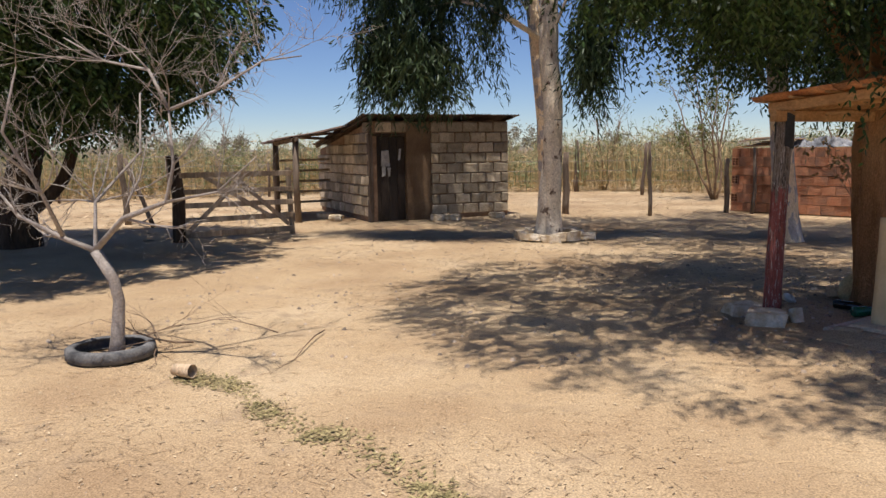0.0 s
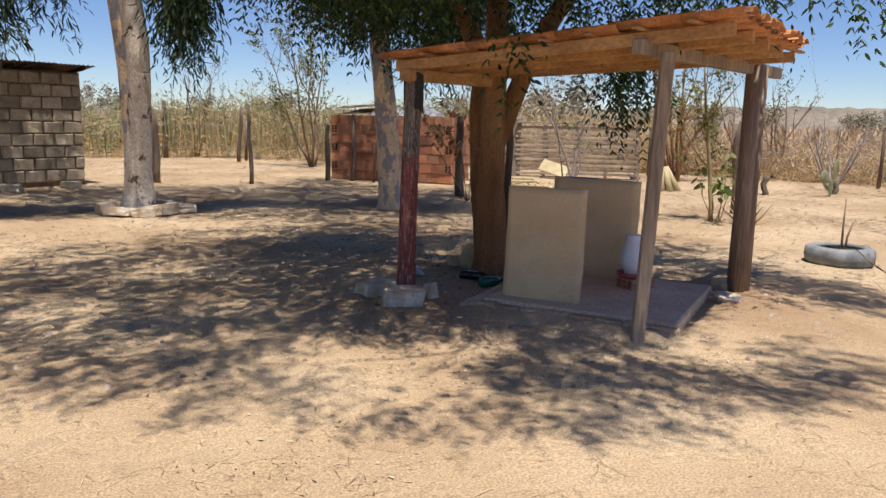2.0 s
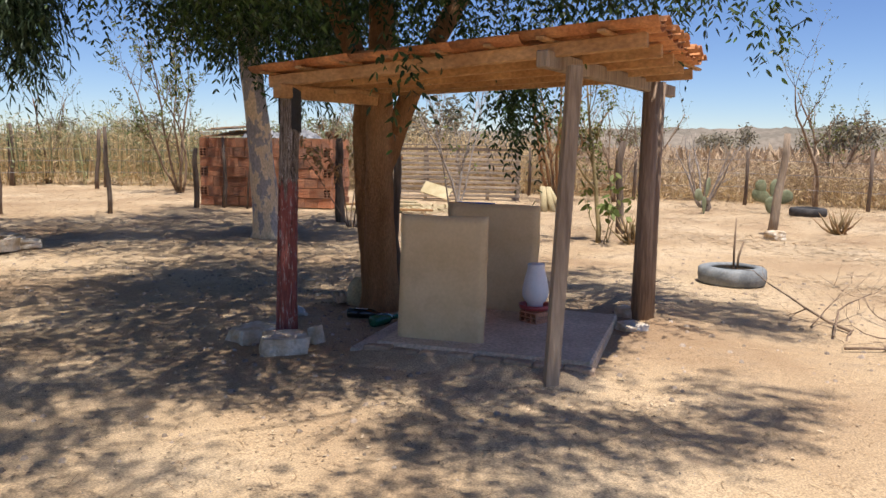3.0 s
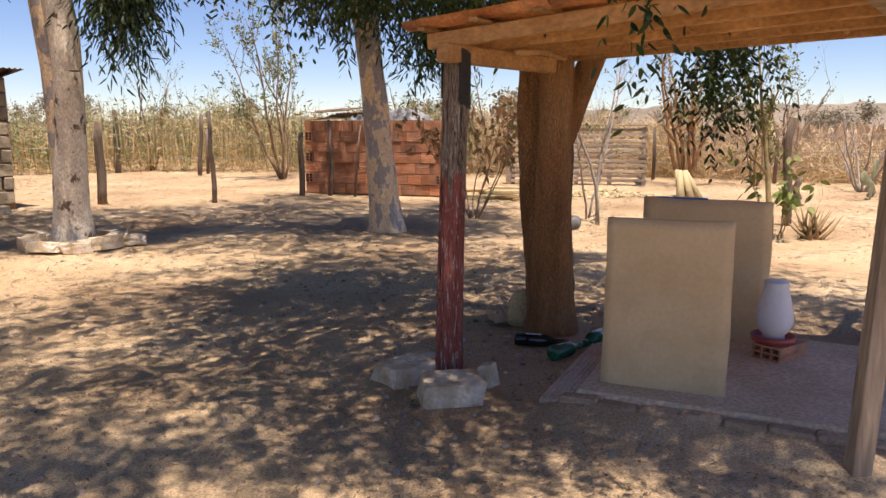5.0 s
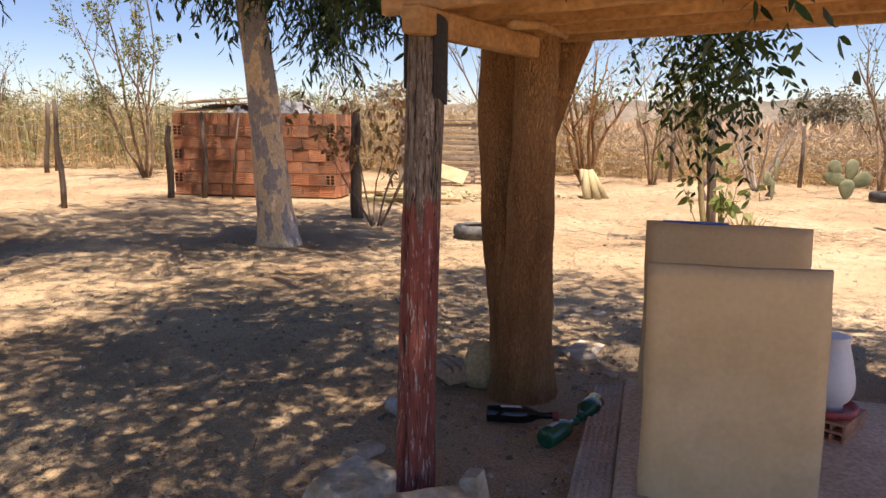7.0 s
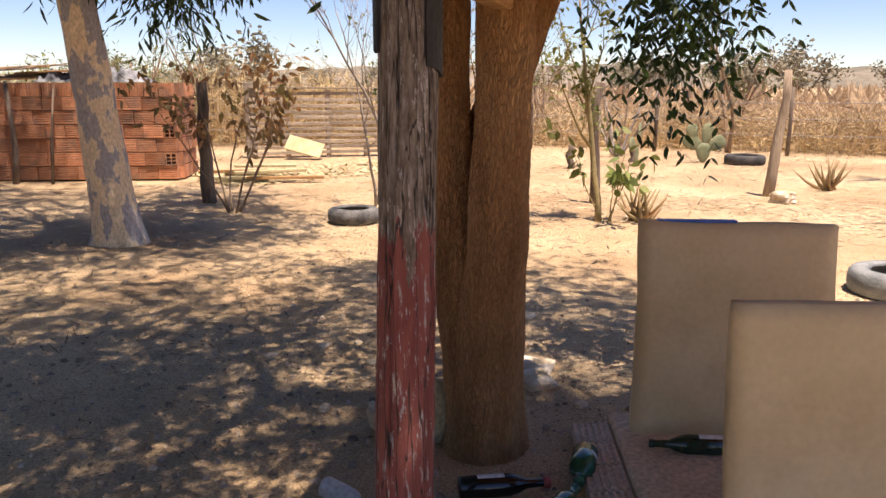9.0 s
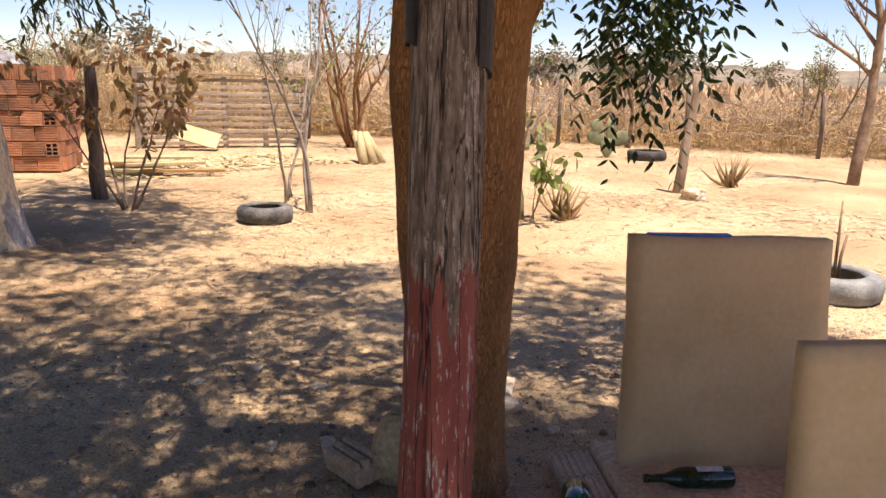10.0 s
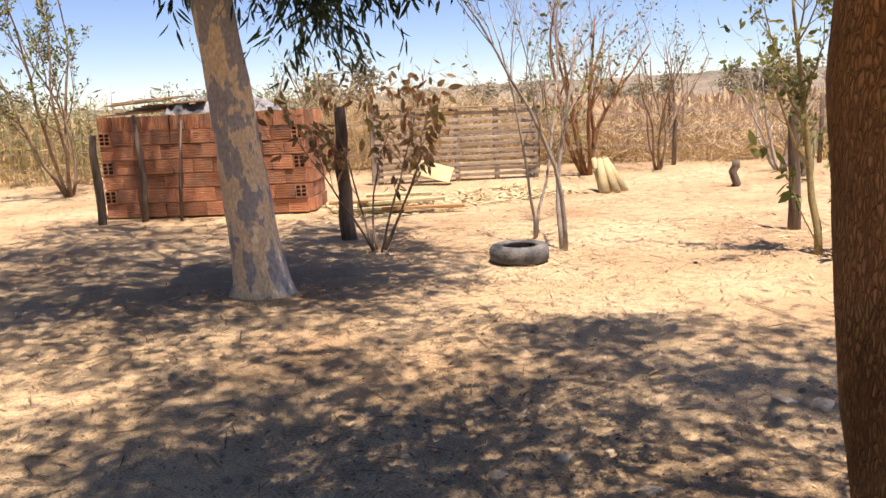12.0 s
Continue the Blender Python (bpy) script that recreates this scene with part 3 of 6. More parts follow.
for i in range(8):
    s = -0.13 + i * 0.362
    G = Geo()
    beam(G, sp(s, -0.13 - rng.uniform(0, 0.05), 0.052), sp(s + rng.uniform(-0.02, 0.02), 2.3, 0.052), 0.05, 0.02, 0.004)
    part("batten", G, M_BEAM, shelter)


def tile_mesh(name, r0, r1, L, up):
    """A half-round clay tile, 1.2 cm thick, tapering along x."""
    G = Geo()
    n = 8
    for x, r in ((0, r0), (L, r1)):
        for rr in (r, r - 0.012):
            for k in range(n + 1):
                a = math.pi * (0.04 + 0.92 * k / n)
                G.v.append((x, rr * math.cos(a), (rr * math.sin(a) - r * 0.1) * up * 0.66))
    m = n + 1
    for k in range(n):
        G.f += [(k, k + 1, 2 * m + k + 1, 2 * m + k), (m + k, 3 * m + k, 3 * m + k + 1, m + k + 1), (k, m + k, m + k + 1, k + 1), (2 * m + k, 2 * m + k + 1, 3 * m + k + 1, 3 * m + k)]
    for k in (0, n):
        G.f.append((k, 2 * m + k, 3 * m + k, m + k))
    return G.mesh(name, M_TILE, True)


CAP, CHAN = tile_mesh("roof_tile", 0.088, 0.072, 0.47, 1), tile_mesh("roof_tile", 0.075, 0.09, 0.47, -1)
base_m = frame_at((0, 0, 0), (SA.x, SA.y, 0.056))
for c in range(13):
    for r in range(7):
        for me, dw, dz, ds in ((CHAN, 0.0, 0.098, 0.0), (CAP, 0.086, 0.08, 0.03)):
            if dw and c == 12:
                continue
            s = -0.24 + r * (0.385 + 0.026 * (1 - 0.11 * c)) + ds + rng.uniform(-0.025, 0.025)
            ob = new("roof_tile", me)
            ob.parent = shelter
            p = sp(s, -0.07 + c * 0.172 + dw + rng.uniform(-0.008, 0.008), dz + 0.008 * rng.random()) - shelter.location
            ob.matrix_basis = Matrix.Translation(p) @ base_m @ pose(0, 0, 0, rng.uniform(-2, 2), rng.uniform(-0.5, 1.2), rng.uniform(-2, 2))
G = Geo()
G.tube([sp(0.25, 0.35, -0.09), sp(0.28, 0.7, -0.07), sp(0.32, 1.0, -0.1)], [0.02, 0.018, 0.014], 8, 0.1)
part("brace", G, M_BEAM, shelter, "thin round pole tied under the girder", True)

# floor pad with a border of ridged hollow bricks
PA, PB = Vector((-0.74, 0.67, 0)).normalized(), Vector((0.67, 0.74, 0)).normalized()
P0 = Vector((3.19, 5.62, 0))
pad = thing("floor_pad", P0, "raised worn concrete pad edged with clay bricks", "pad")
G = Geo()
G.box((1.53, 1.58, 0.16), frame_at(P0 + PA * 0.79 + PB * 0.85 + Vector((0, 0, 0.0)), PA), 0.015, 0.008, rng)
part("slab", G, M_PAD, pad)
for i in range(8):
    G = Geo()
    G.box((0.2, 0.10, 0.11), frame_at(P0 + PA * (0.1 + i * 0.202) + PB * (0.02 + rng.uniform(-0.006, 0.006)) + Vector((0, 0, 0.012 + rng.uniform(-0.008, 0.004))), PA), 0.012, 0.006, rng)
    part("brick", G, M_EDGEBRICK, pad)
for i in range(8):
    G = Geo()
    m = frame_at(P0 + PA * 1.64 + PB * (0.1 + i * 0.202) + Vector((0, 0, 0.015)), PB, (0.12 * PA.x, 0.12 * PA.y, 1))
    G.box((0.195, 0.17, 0.05), m, 0.006, 0.003, rng)
    for k in range(6):
        G.box((0.188, 0.014, 0.01), m @ pose(0, -0.07 + k * 0.028, 0.028), 0.002)
    part("brick", G, M_RIDGED, pad, "ridged hollow brick laid flat" if i == 0 else "")

# trodden earth banked against the pad's front edge
G = Geo()
nu, nv = 60, 8
for j in range(nv + 1):
    for i in range(nu + 1):
        u, v = -0.12 + 1.86 * i / nu, -0.30 + 0.285 * j / nv
        p = P0 + PA * u + PB * v
        k = j / nv
        end = min(1.0, 8 * min(i, nu - i) / nu)
        h = (0.062 * end * k * k * (3 - 2 * k)) * (0.75 + 0.55 * noise.noise(Vector((p.x * 5, p.y * 5, 1)))) + 0.006 * noise.noise(Vector((p.x * 30, p.y * 30, 4)))
        G.v.append((p.x, p.y, ground_z(p.x, p.y) + 0.004 - 0.03 * (j == 0) + max(0.0, h)))
G.f = [(j * (nu + 1) + i, (j + 1) * (nu + 1) + i, (j + 1) * (nu + 1) + i + 1, j * (nu + 1) + i + 1) for j in range(nv) for i in range(nu)]
tagged(new("earth_bank", G.mesh("earth_bank", M_SAND, True)), "trodden sandy earth banked against the pad edge", "earth", kind="structure")


def upright_slab(a, b, z0, h, t, lean):
    a, b = Vector(a), Vector(b)
    d = (b - a)
    G = Geo()
    nx, nz = 14, 18
    m = frame_at((a + b) / 2 + Vector((0, 0, z0)), d)
    for side in (-1, 1):
        for j in range(nz + 1):
            for i in range(nx + 1):
                u, v = (i / nx - 0.5) * d.length, j / nz * h
                e = 0.012 * noise.noise(Vector((u * 5, v * 5, side * 3 + a.x)))
                ux = u + 0.010 * noise.noise(Vector((v * 4, side, a.y))) * (1 if i in (0, nx) else 0)
                vz = v + (0.012 * noise.noise(Vector((u * 4, a.x, 0))) if j == nz else 0)
                edge = 0.013 if i in (0, nx) or j == nz else 0
                G.v.append(m @ Vector((ux, side * (t / 2 - edge) + e * 0.35 + lean * v, vz)))
    q = (nx + 1) * (nz + 1)
    for j in range(nz):
        for i in range(nx):
            k = j * (nx + 1) + i
            G.f += [(k, k + 1, k + nx + 2, k + nx + 1), (q + k, q + k + nx + 1, q + k + nx + 2, q + k + 1)]
    ring = [i for i in range(nx + 1)] + [j * (nx + 1) + nx for j in range(1, nz + 1)] + [nz * (nx + 1) + i for i in range(nx - 1, -1, -1)] + [j * (nx + 1) for j in range(nz - 1, 0, -1)]
    for k in range(len(ring)):
        a1, b1 = ring[k], ring[(k + 1) % len(ring)]
        G.f.append((a1, q + a1, q + b1, b1))
    return G


solid("upright_slab", upright_slab((2.29, 6.80, 0), (2.78, 6.39, 0), 0.03, 0.94, 0.07, 0.085), M_PLASTER, "beige cement-rendered slab standing on the pad edge", "slab", "slabs under the shelter", smooth=True)
solid("upright_slab", upright_slab((3.06, 7.69, 0), (3.65, 7.15, 0), 0.03, 0.945, 0.08, 0.10), M_PLASTER, "beige cement-rendered slab with a blue strip on top", "slab", "slabs under the shelter", smooth=True)

# ---- hut ----
HC = Vector((-5.58, 16.1, 0))
HU = Vector((0.783, 0.622, 0)).normalized()
HV = Vector((-HU.y, HU.x, 0))
HW, HD = 3.5, 4.4


def hp(u, v, z=0.0):
    return HC + HU * u + HV * v + Vector((0, 0, z))


hut = thing("hut", HC, "small hut of bare grey concrete blocks with a low sheet roof", "hut")
rng = random.Random(11)


def wall_top(v):
    return 2.30 - 0.135 * v


def wall_core(u0, u1, v0, v1, z0, z1):
    G = Geo()
    c = (hp(u0, v0) + hp(u1, v1)) / 2
    G.box((u1 - u0, v1 - v0, z1 - z0), frame_at(c + Vector((0, 0, (z0 + z1) / 2)), HU), 0.01)
    return G


# front wall: doorway 0.12 to 0.86, mud pier to 1.45, then blocks
front = part("wall", wall_core(1.45, HW, 0.02, 0.16, -0.1, 2.26), M_MORTAR, hut)
over = part("wall", wall_core(0.1, 0.9, 0.02, 0.16, 1.93, 2.26), M_MORTAR, hut)
G = wall_core(0.86, 1.46, -0.035, 0.17, -0.1, 2.24)
part("pier", G, M_MUD, hut, "brown mud-rendered pier beside the door")
G = wall_core(-0.03, 0.06, -0.03, 0.14, -0.1, 1.98)
part("door_jamb", G, M_POSTWOOD, hut)
G = wall_core(0.0, 0.9, -0.02, 0.1, 1.92, 1.98)
part("lintel", G, M_DARKBARK, hut)
G = Geo()
for i in range(4):
    G.box((0.19, 0.035, 1.90), frame_at(hp(0.165 + 0.197 * i, 0.06 + 0.004 * i, 0.96), HU), 0.004)
hdoor = part("door", G, M_DOOR, hut, "dark weathered plank door, shut")
for x, z, w, h in ((0.38, 1.42, 0.20, 0.34), (0.33, 1.14, 0.07, 0.22), (0.46, 1.12, 0.06, 0.2), (0.72, 1.5, 0.05, 0.24)):
    G = Geo()
    G.box((w, 0.008, h), frame_at(hp(x, 0.034, z), HU), 0.003, 0.02, rng)
    part("paint_patch", G, M_PALE, hdoor, "flaked pale paint on the door")
G = Geo()
left = Geo()
for u0, u1 in ((0.02, 0.16),):
    vs = []
    for v in (0.0, HD):
        for u in (u0, u1):
            vs += [hp(u, v, -0.1), hp(u, v, wall_top(v) - 0.05)]
    left.add(vs, [(0, 1, 5, 4), (2, 6, 7, 3), (1, 3, 7, 5), (0, 2, 3, 1), (4, 5, 7, 6), (0, 4, 6, 2)])
left = part("wall", left, M_MORTAR, hut)
for u0, u1, v0, v1 in ((0.16, HW, HD - 0.14, HD), (HW - 0.14, HW, 0.16, HD - 0.14)):
    part("wall", wall_core(u0, u1, v0, v1, -0.1, 1.68), M_MORTAR, hut)


def block_mesh(L, h):
    G = Geo()
    G.box((L - 0.028, 0.06, h - 0.032), Matrix(), 0.014, 0.011, rng)
    return G.mesh("block", M_BLOCK, False)


BH = 0.238
BL = {k: [block_mesh(L, BH) for _ in range(3)] for k, L in (("full", 0.406), ("half", 0.203))}


def lay(parent, place, turn, kind):
    ob = new("block", BL[kind][rng.randrange(3)])
    ob.parent = parent
    off = parent.location + (parent.parent.location if parent.parent else Vector())
    ob.matrix_basis = Matrix.Translation(place - off) @ turn @ pose(0, 0, 0, rng.uniform(-1, 1), rng.uniform(-0.7, 0.7), rng.uniform(-1.2, 1.2))


for r in range(9):
    z = 0.10 + BH * (r + 0.5)
    u = 1.47
    while u < HW - 0.05:
        kind = "half" if (r % 2 and u < 1.5) or u > HW - 0.3 else "full"
        L = 0.406 if kind == "full" else 0.203
        lay(front, hp(u + L / 2, 0.005 - rng.uniform(0, 0.012), z), axes(HU.x, HU.y), kind)
        u += L
for k in range(2):
    lay(over, hp(0.32 + 0.4 * k, 0.005, 2.12), axes(HU.x, HU.y), "full")
for r in range(9):
    z = 0.10 + BH * (r + 0.5)
    v = 0.02 if r % 2 else -0.0
    while v < HD - 0.05:
        kind = "half" if (r % 2 and v < 0.1) or v > HD - 0.3 else "full"
        L = 0.406 if kind == "full" else 0.203
        if z + BH / 2 < wall_top(v + L):
            lay(left, hp(0.005 - rng.uniform(0, 0.012), v + L / 2, z), axes(HV.x, HV.y), kind)
        v += L
# roof sheets: corrugated, sloping back
for k in range(5):
    G = Geo()
    u0, n = -0.22 + k * 0.78, 26
    for v in (-0.22, 1.7, 4.35):
        for i in range(n + 1):
            u = u0 + 0.83 * i / n
            G.v.append(hp(u, v, wall_top(v) + 0.075 + 0.014 * math.sin(i / n * 9 * 2 * math.pi) + 0.006 * (k % 2)))
    m = n + 1
    G.f = [(j * m + i, j * m + i + 1, (j + 1) * m + i + 1, (j + 1) * m + i) for j in range(2) for i in range(n)]
    q = len(G.v)
    G.v += [v - Vector((0, 0, 0.006)) for v in G.v]
    G.f += [tuple(q + i for i in f[::-1]) for f in G.f]
    G.f += [(i, q + i, q + i + 1, i + 1) for i in range(n)]
    part("roof_sheet", G, M_SHEET, hut)
for u in (-0.1, 1.2, 2.4, 3.5):
    G = Geo()
    beam(G, hp(u, -0.2, wall_top(-0.2) + 0.02), hp(u, 4.3, wall_top(4.3) + 0.02), 0.06, 0.06)
    part("roof_pole", G, M_DARKBARK, hut)
# lean-to beside the hut
for k in range(3):
    G = Geo()
    v0 = 0.95 + 0.85 * k
    for u, z in ((-1.75, 1.90), (-0.85, 2.04), (-0.02, wall_top(v0) + 0.05)):
        for i in range(15):
            v = v0 + 0.9 * i / 14
            G.v.append(hp(u, v, z + 0.016 * math.sin(i * 2.4) - 0.03 * k))
    G.f = [(j * 15 + i, j * 15 + i + 1, (j + 1) * 15 + i + 1, (j + 1) * 15 + i) for j in range(2) for i in range(14)]
    q = len(G.v)
    G.v += [v - Vector((0, 0, 0.03)) for v in G.v]
    G.f += [tuple(q + i for i in f[::-1]) for f in G.f] + [(i, q + i, q + i + 1, i + 1) for i in range(14)]
    part("roof_sheet", G, M_SHEET, hut)
for v in (1.05, 3.3):
    G = Geo()
    G.tube([hp(-1.42, v, -0.05), hp(-1.44, v, 0.9), hp(-1.42, v, 1.86)], [0.08, 0.075, 0.07], 10, 0.2)
    part("post", G, M_POSTWOOD, hut, "", True)
G = Geo()
beam(G, hp(-1.43, 0.85, 1.88), hp(-1.43, 3.5, 1.80), 0.08, 0.08)
part("beam", G, M_POSTWOOD, hut)
for k in range(5):
    G = Geo()
    beam(G, hp(-1.45, 3.36, 0.3 + 0.27 * k), hp(0.05, 3.3, 0.32 + 0.27 * k), 0.03, 0.06)
    part("rail", G, M_GREYWOOD, hut)

# ---- posts, gate and fences ----
def rough_post(x, y, h, r, lean=(0, 0), name="fence_post", label="rough weathered round wooden post in the ground", mat_=None, group="fence posts"):
    G = Geo()
    rg = random.Random(int(x * 100 + y * 10))
    pts = [Vector((x, y, -0.06)) + Vector((lean[0], lean[1], 1)) * (h + 0.06) * k / 5 + Vector((rg.uniform(-1, 1), rg.uniform(-1, 1), 0)) * (0.034 if 0 < k else 0) for k in range(6)]
    G.tube(pts, [r * (1.1 - 0.05 * k) for k in range(6)], 10, 0.22, x * 7)
    return solid(name, G, mat_ or M_POSTWOOD, label, "post", group, smooth=True)


rough_post(2.89, 8.45, 1.55, 0.042, label="dark thin post beside the forked tree")
rough_post(-1.52, 18.9, 1.5, 0.08)
rough_post(-2.15, 29.0, 1.9, 0.09)
rough_post(0.5, 18.6, 1.72, 0.042, (-0.03, 0), label="thin dark crooked stake in the ground")
rough_post(0.25, 26.9, 1.75, 0.06, (0.06, 0))
rough_post(2.28, 19.55, 1.3, 0.06)
rough_post(4.42, 15.54, 1.55, 0.085, (-0.03, 0))
rough_post(8.5, 12.5, 1.55, 0.065, (-0.02, 0))
rough_post(10.75, 11.3, 1.72, 0.065, (0.09, -0.05), mat_=M_GREYWOOD, label="leaning bleached grey post with a crooked foot")
rough_post(-11.05, 14.9, 1.6, 0.075, (-0.08, 0))
rough_post(-10.0, 14.4, 1.5, 0.05, (-0.5, 0.1), label="thin leaning dark pole")
rough_post(13.3, 15.6, 0.3, 0.06, label="short cut stump of a post")
rough_post(11.4, 15.56, 0.42, 0.07, label="short cut stump of a post")

GL, GR = Vector((-7.76, 11.95, 0)), Vector((-6.31, 13.59, 0))
gate = thing("gate", GL, "weathered grey plank field gate with cross braces, shut", "gate")
G = Geo()
G.tube([GL + Vector((0, 0, -0.06)), GL + Vector((0.03, 0, 0.8)), GL + Vector((-0.06, 0, 1.56))], [0.125, 0.11, 0.10], 12, 0.25)
part("gate_post", G, M_DARKBARK, gate, "thick charred-dark gate post", True)
G = Geo()
beam(G, GR + Vector((0, 0, -0.05)), GR + Vector((-0.06, 0, 1.3)), 0.07, 0.09)
part("gate_post", G, M_GREYWOOD, gate)
gd = (GR - GL)
gn = Vector((gd.y, -gd.x, 0)).normalized() * 0.07
for z, h in ((0.12, 0.11), (0.38, 0.10), (0.65, 0.1), (0.9, 0.09), (1.2, 0.1)):
    G = Geo()
    beam(G, GL + gd * 0.0 + gn + Vector((0, 0, z)), GR + gn + Vector((0, 0, z + rng.uniform(-0.03, 0.03))), 0.028, h)
    part("rail", G, M_GREYWOOD, gate)
for a, b in (((0.05, 0.15), (0.55, 1.15)), ((0.5, 1.1), (0.95, 0.2)), ((0.2, 1.2), (0.8, 0.35))):
    G = Geo()
    beam(G, GL + gd * a[0] + gn * 1.5 + Vector((0, 0, a[1])), GL + gd * b[0] + gn * 1.5 + Vector((0, 0, b[1])), 0.026, 0.08)
    part("brace", G, M_GREYWOOD, gate)

# pallet fence with a short return
F0, F1 = Vector((7.55, 20.9, 0)), Vector((10.5, 19.55, 0))
fence = thing("slat_fence", (F0 + F1) / 2, "fence of old pallet slats nailed to rough posts", "fence")
fd = (F1 - F0).normalized()
fb = Vector((-fd.y, fd.x, 0))
for k, (a, off) in enumerate(((0.0, 0.06), (0.75, 0.05), (1.6, 0.05), (2.4, 0.05), (3.2, 0.05))):
    G = Geo()
    p = F0 + fd * a + fb * off
    beam(G, p + Vector((0, 0, -0.05)), p + Vector((0, 0, 1.4 if k else 1.55)), 0.09 if k else 0.22, 0.08)
    part("post", G, M_PALLET, fence)
for r in range(11):
    z = 0.1 + r * 0.122
    for j in range(2):
        G = Geo()
        a, b = (0.0, 1.66) if j == 0 else (1.62, 3.24)
        beam(G, F0 + fd * (a + rng.uniform(-0.05, 0.05)) + Vector((0, 0, z + rng.uniform(-0.015, 0.015))), F0 + fd * (b + rng.uniform(-0.05, 0.05)) + Vector((0, 0, z + rng.uniform(-0.02, 0.02))), 0.02, 0.068)
        part("slat", G, M_PALLET, fence)
    if r % 2 == 0:
        G = Geo()
        beam(G, F1 + Vector((0.02, 0, z)), F1 + fb * 1.5 + Vector((0.02, 0, z + rng.uniform(-0.03, 0.03))), 0.02, 0.085)
        part("slat", G, M_PALLET, fence)
G = Geo()
beam(G, F0 + Vector((0, 0, 1.45)) - fb * 0.0, F1 + Vector((0, 0, 1.43)), 0.1, 0.03)
part("top_rail", G, M_PALLET, fence)
G = Geo()
m = frame_at(F0 + fd * 1.05 - fb * 0.42 + Vector((0, 0, 0.26)), fd, (-fb.x * 0.7, -fb.y * 0.7, 0.7)) @ pose(0, 0, 0, 0, 0, -22)
G.box((0.75, 0.4, 0.03), m, 0.006)
solid("board", G, M_YBOARD, "yellowish board leaning on the slat fence", "board")

# ---- hollow brick stack ----
B0, B1 = Vector((2.42, 19.98, 0)), Vector((4.98, 18.18, 0))
bd = (B1 - B0).normalized()
bb = Vector((-bd.y, bd.x, 0))
BLEN = (B1 - B0).length
stack = thing("brick_stack", B0, "stack of red hollow clay bricks beside the yard", "brick stack")
G = Geo()
G.box((BLEN - 0.1, 0.9, 1.50), frame_at((B0 + B1) / 2 + bb * 0.53 + Vector((0, 0, 0.75)), bd), 0.01)
part("core", G, M_EDGEBRICK, stack)


def brick_mesh(L, W, H):
    """A hollow brick seen from its end, with two by three square holes."""
    G = Geo()
    a, b = (L - 0.012) / 2, (H - 0.012) / 2
    X, Z = [-a, -0.8 * a, -0.12 * a, 0.12 * a, 0.8 * a, a], [-b, -0.78 * b, -0.34 * b, -0.2 * b, 0.2 * b, 0.34 * b, 0.78 * b, b]
    y, n = -W / 2, len(X)
    vs = [(x, y, z) for z in Z for x in X]
    fs, mi = [], []
    for r in range(len(Z) - 1):
        for c in range(n - 1):
            q = [r * n + c, r * n + c + 1, (r + 1) * n + c + 1, (r + 1) * n + c]
            if r % 2 and c % 2:
                k = len(vs)
                vs += [(vs[i][0], y + 0.05, vs[i][2]) for i in q]
                fs += [(q[i], q[(i + 1) % 4], k + (i + 1) % 4, k + i) for i in range(4)] + [(k, k + 1, k + 2, k + 3)]
                mi += [1] * 5
            else:
                fs.append(tuple(q)), mi.append(0)
    k = len(vs)
    vs += [(-a, -y, -b), (a, -y, -b), (a, -y, b), (-a, -y, b)]
    m = (len(Z) - 1) * n
    fs += [(k, k + 3, k + 2, k + 1), tuple([k, k + 1] + list(range(n - 1, -1, -1))), tuple([k + 2, k + 3] + list(range(m, m + n))),
           tuple([k + 3, k] + [r * n for r in range(len(Z))]), tuple([k + 1, k + 2] + [r * n + n - 1 for r in range(len(Z) - 1, -1, -1)])]
    mi += [0] * 5
    G.v, G.f, G.mi = vs, fs, mi
    return G.mesh("brick", [M_BRICK, M_HOLE], False)


ROWS, RH = 7, 0.219


def ribbed_mesh(L, W, H, upright):
    """A clay brick with grooves along its outer face; upright: grooves from bottom to top."""
    a, b = (L - 0.008) / 2, (H - 0.009) / 2
    n = max(4, round(L / 0.038)) if upright else 6
    e = a if upright else b
    prof = [(W / 2, -e), (W / 2, e)]
    for i in range(n):
        z1, z0 = e - 2 * e * i / n, e - 2 * e * (i + 1) / n
        d = z1 - z0
        prof += [(-W / 2, z1 - 0.08 * d), (-W / 2, z0 + 0.42 * d), (-W / 2 + 0.009, z0 + 0.3 * d), (-W / 2 + 0.009, z0 + 0.05 * d)]
    m = len(prof)
    G = Geo()
    if upright:
        G.v = [(q, y, z) for z in (b, -b) for y, q in prof]
    else:
        G.v = [(x, y, q) for x in (-a, a) for y, q in prof]
    G.f = [(i, m + i, m + (i + 1) % m, (i + 1) % m) for i in range(m)] + [tuple(range(m)), tuple(range(2 * m - 1, m - 1, -1))]
    return G.mesh("brick", M_BRICK, False)


side_b, end_b = [ribbed_mesh(0.30, 0.13, RH, False) for _ in range(3)], brick_mesh(0.19, 0.13, RH)
top_b = ribbed_mesh(0.23, 0.13, RH, True)


def put_brick(me, p, d, stretch=1.0):
    ob = new("brick", me)
    ob.parent = stack
    ob.matrix_basis = Matrix.Translation(p - stack.location) @ axes(d.x, d.y) @ pose(0, rng.uniform(-0.014, 0.014), 0, 0, rng.uniform(-0.8, 0.8), rng.uniform(-1.5, 1.5)) @ Matrix.Diagonal((stretch, 1, 1, 1))


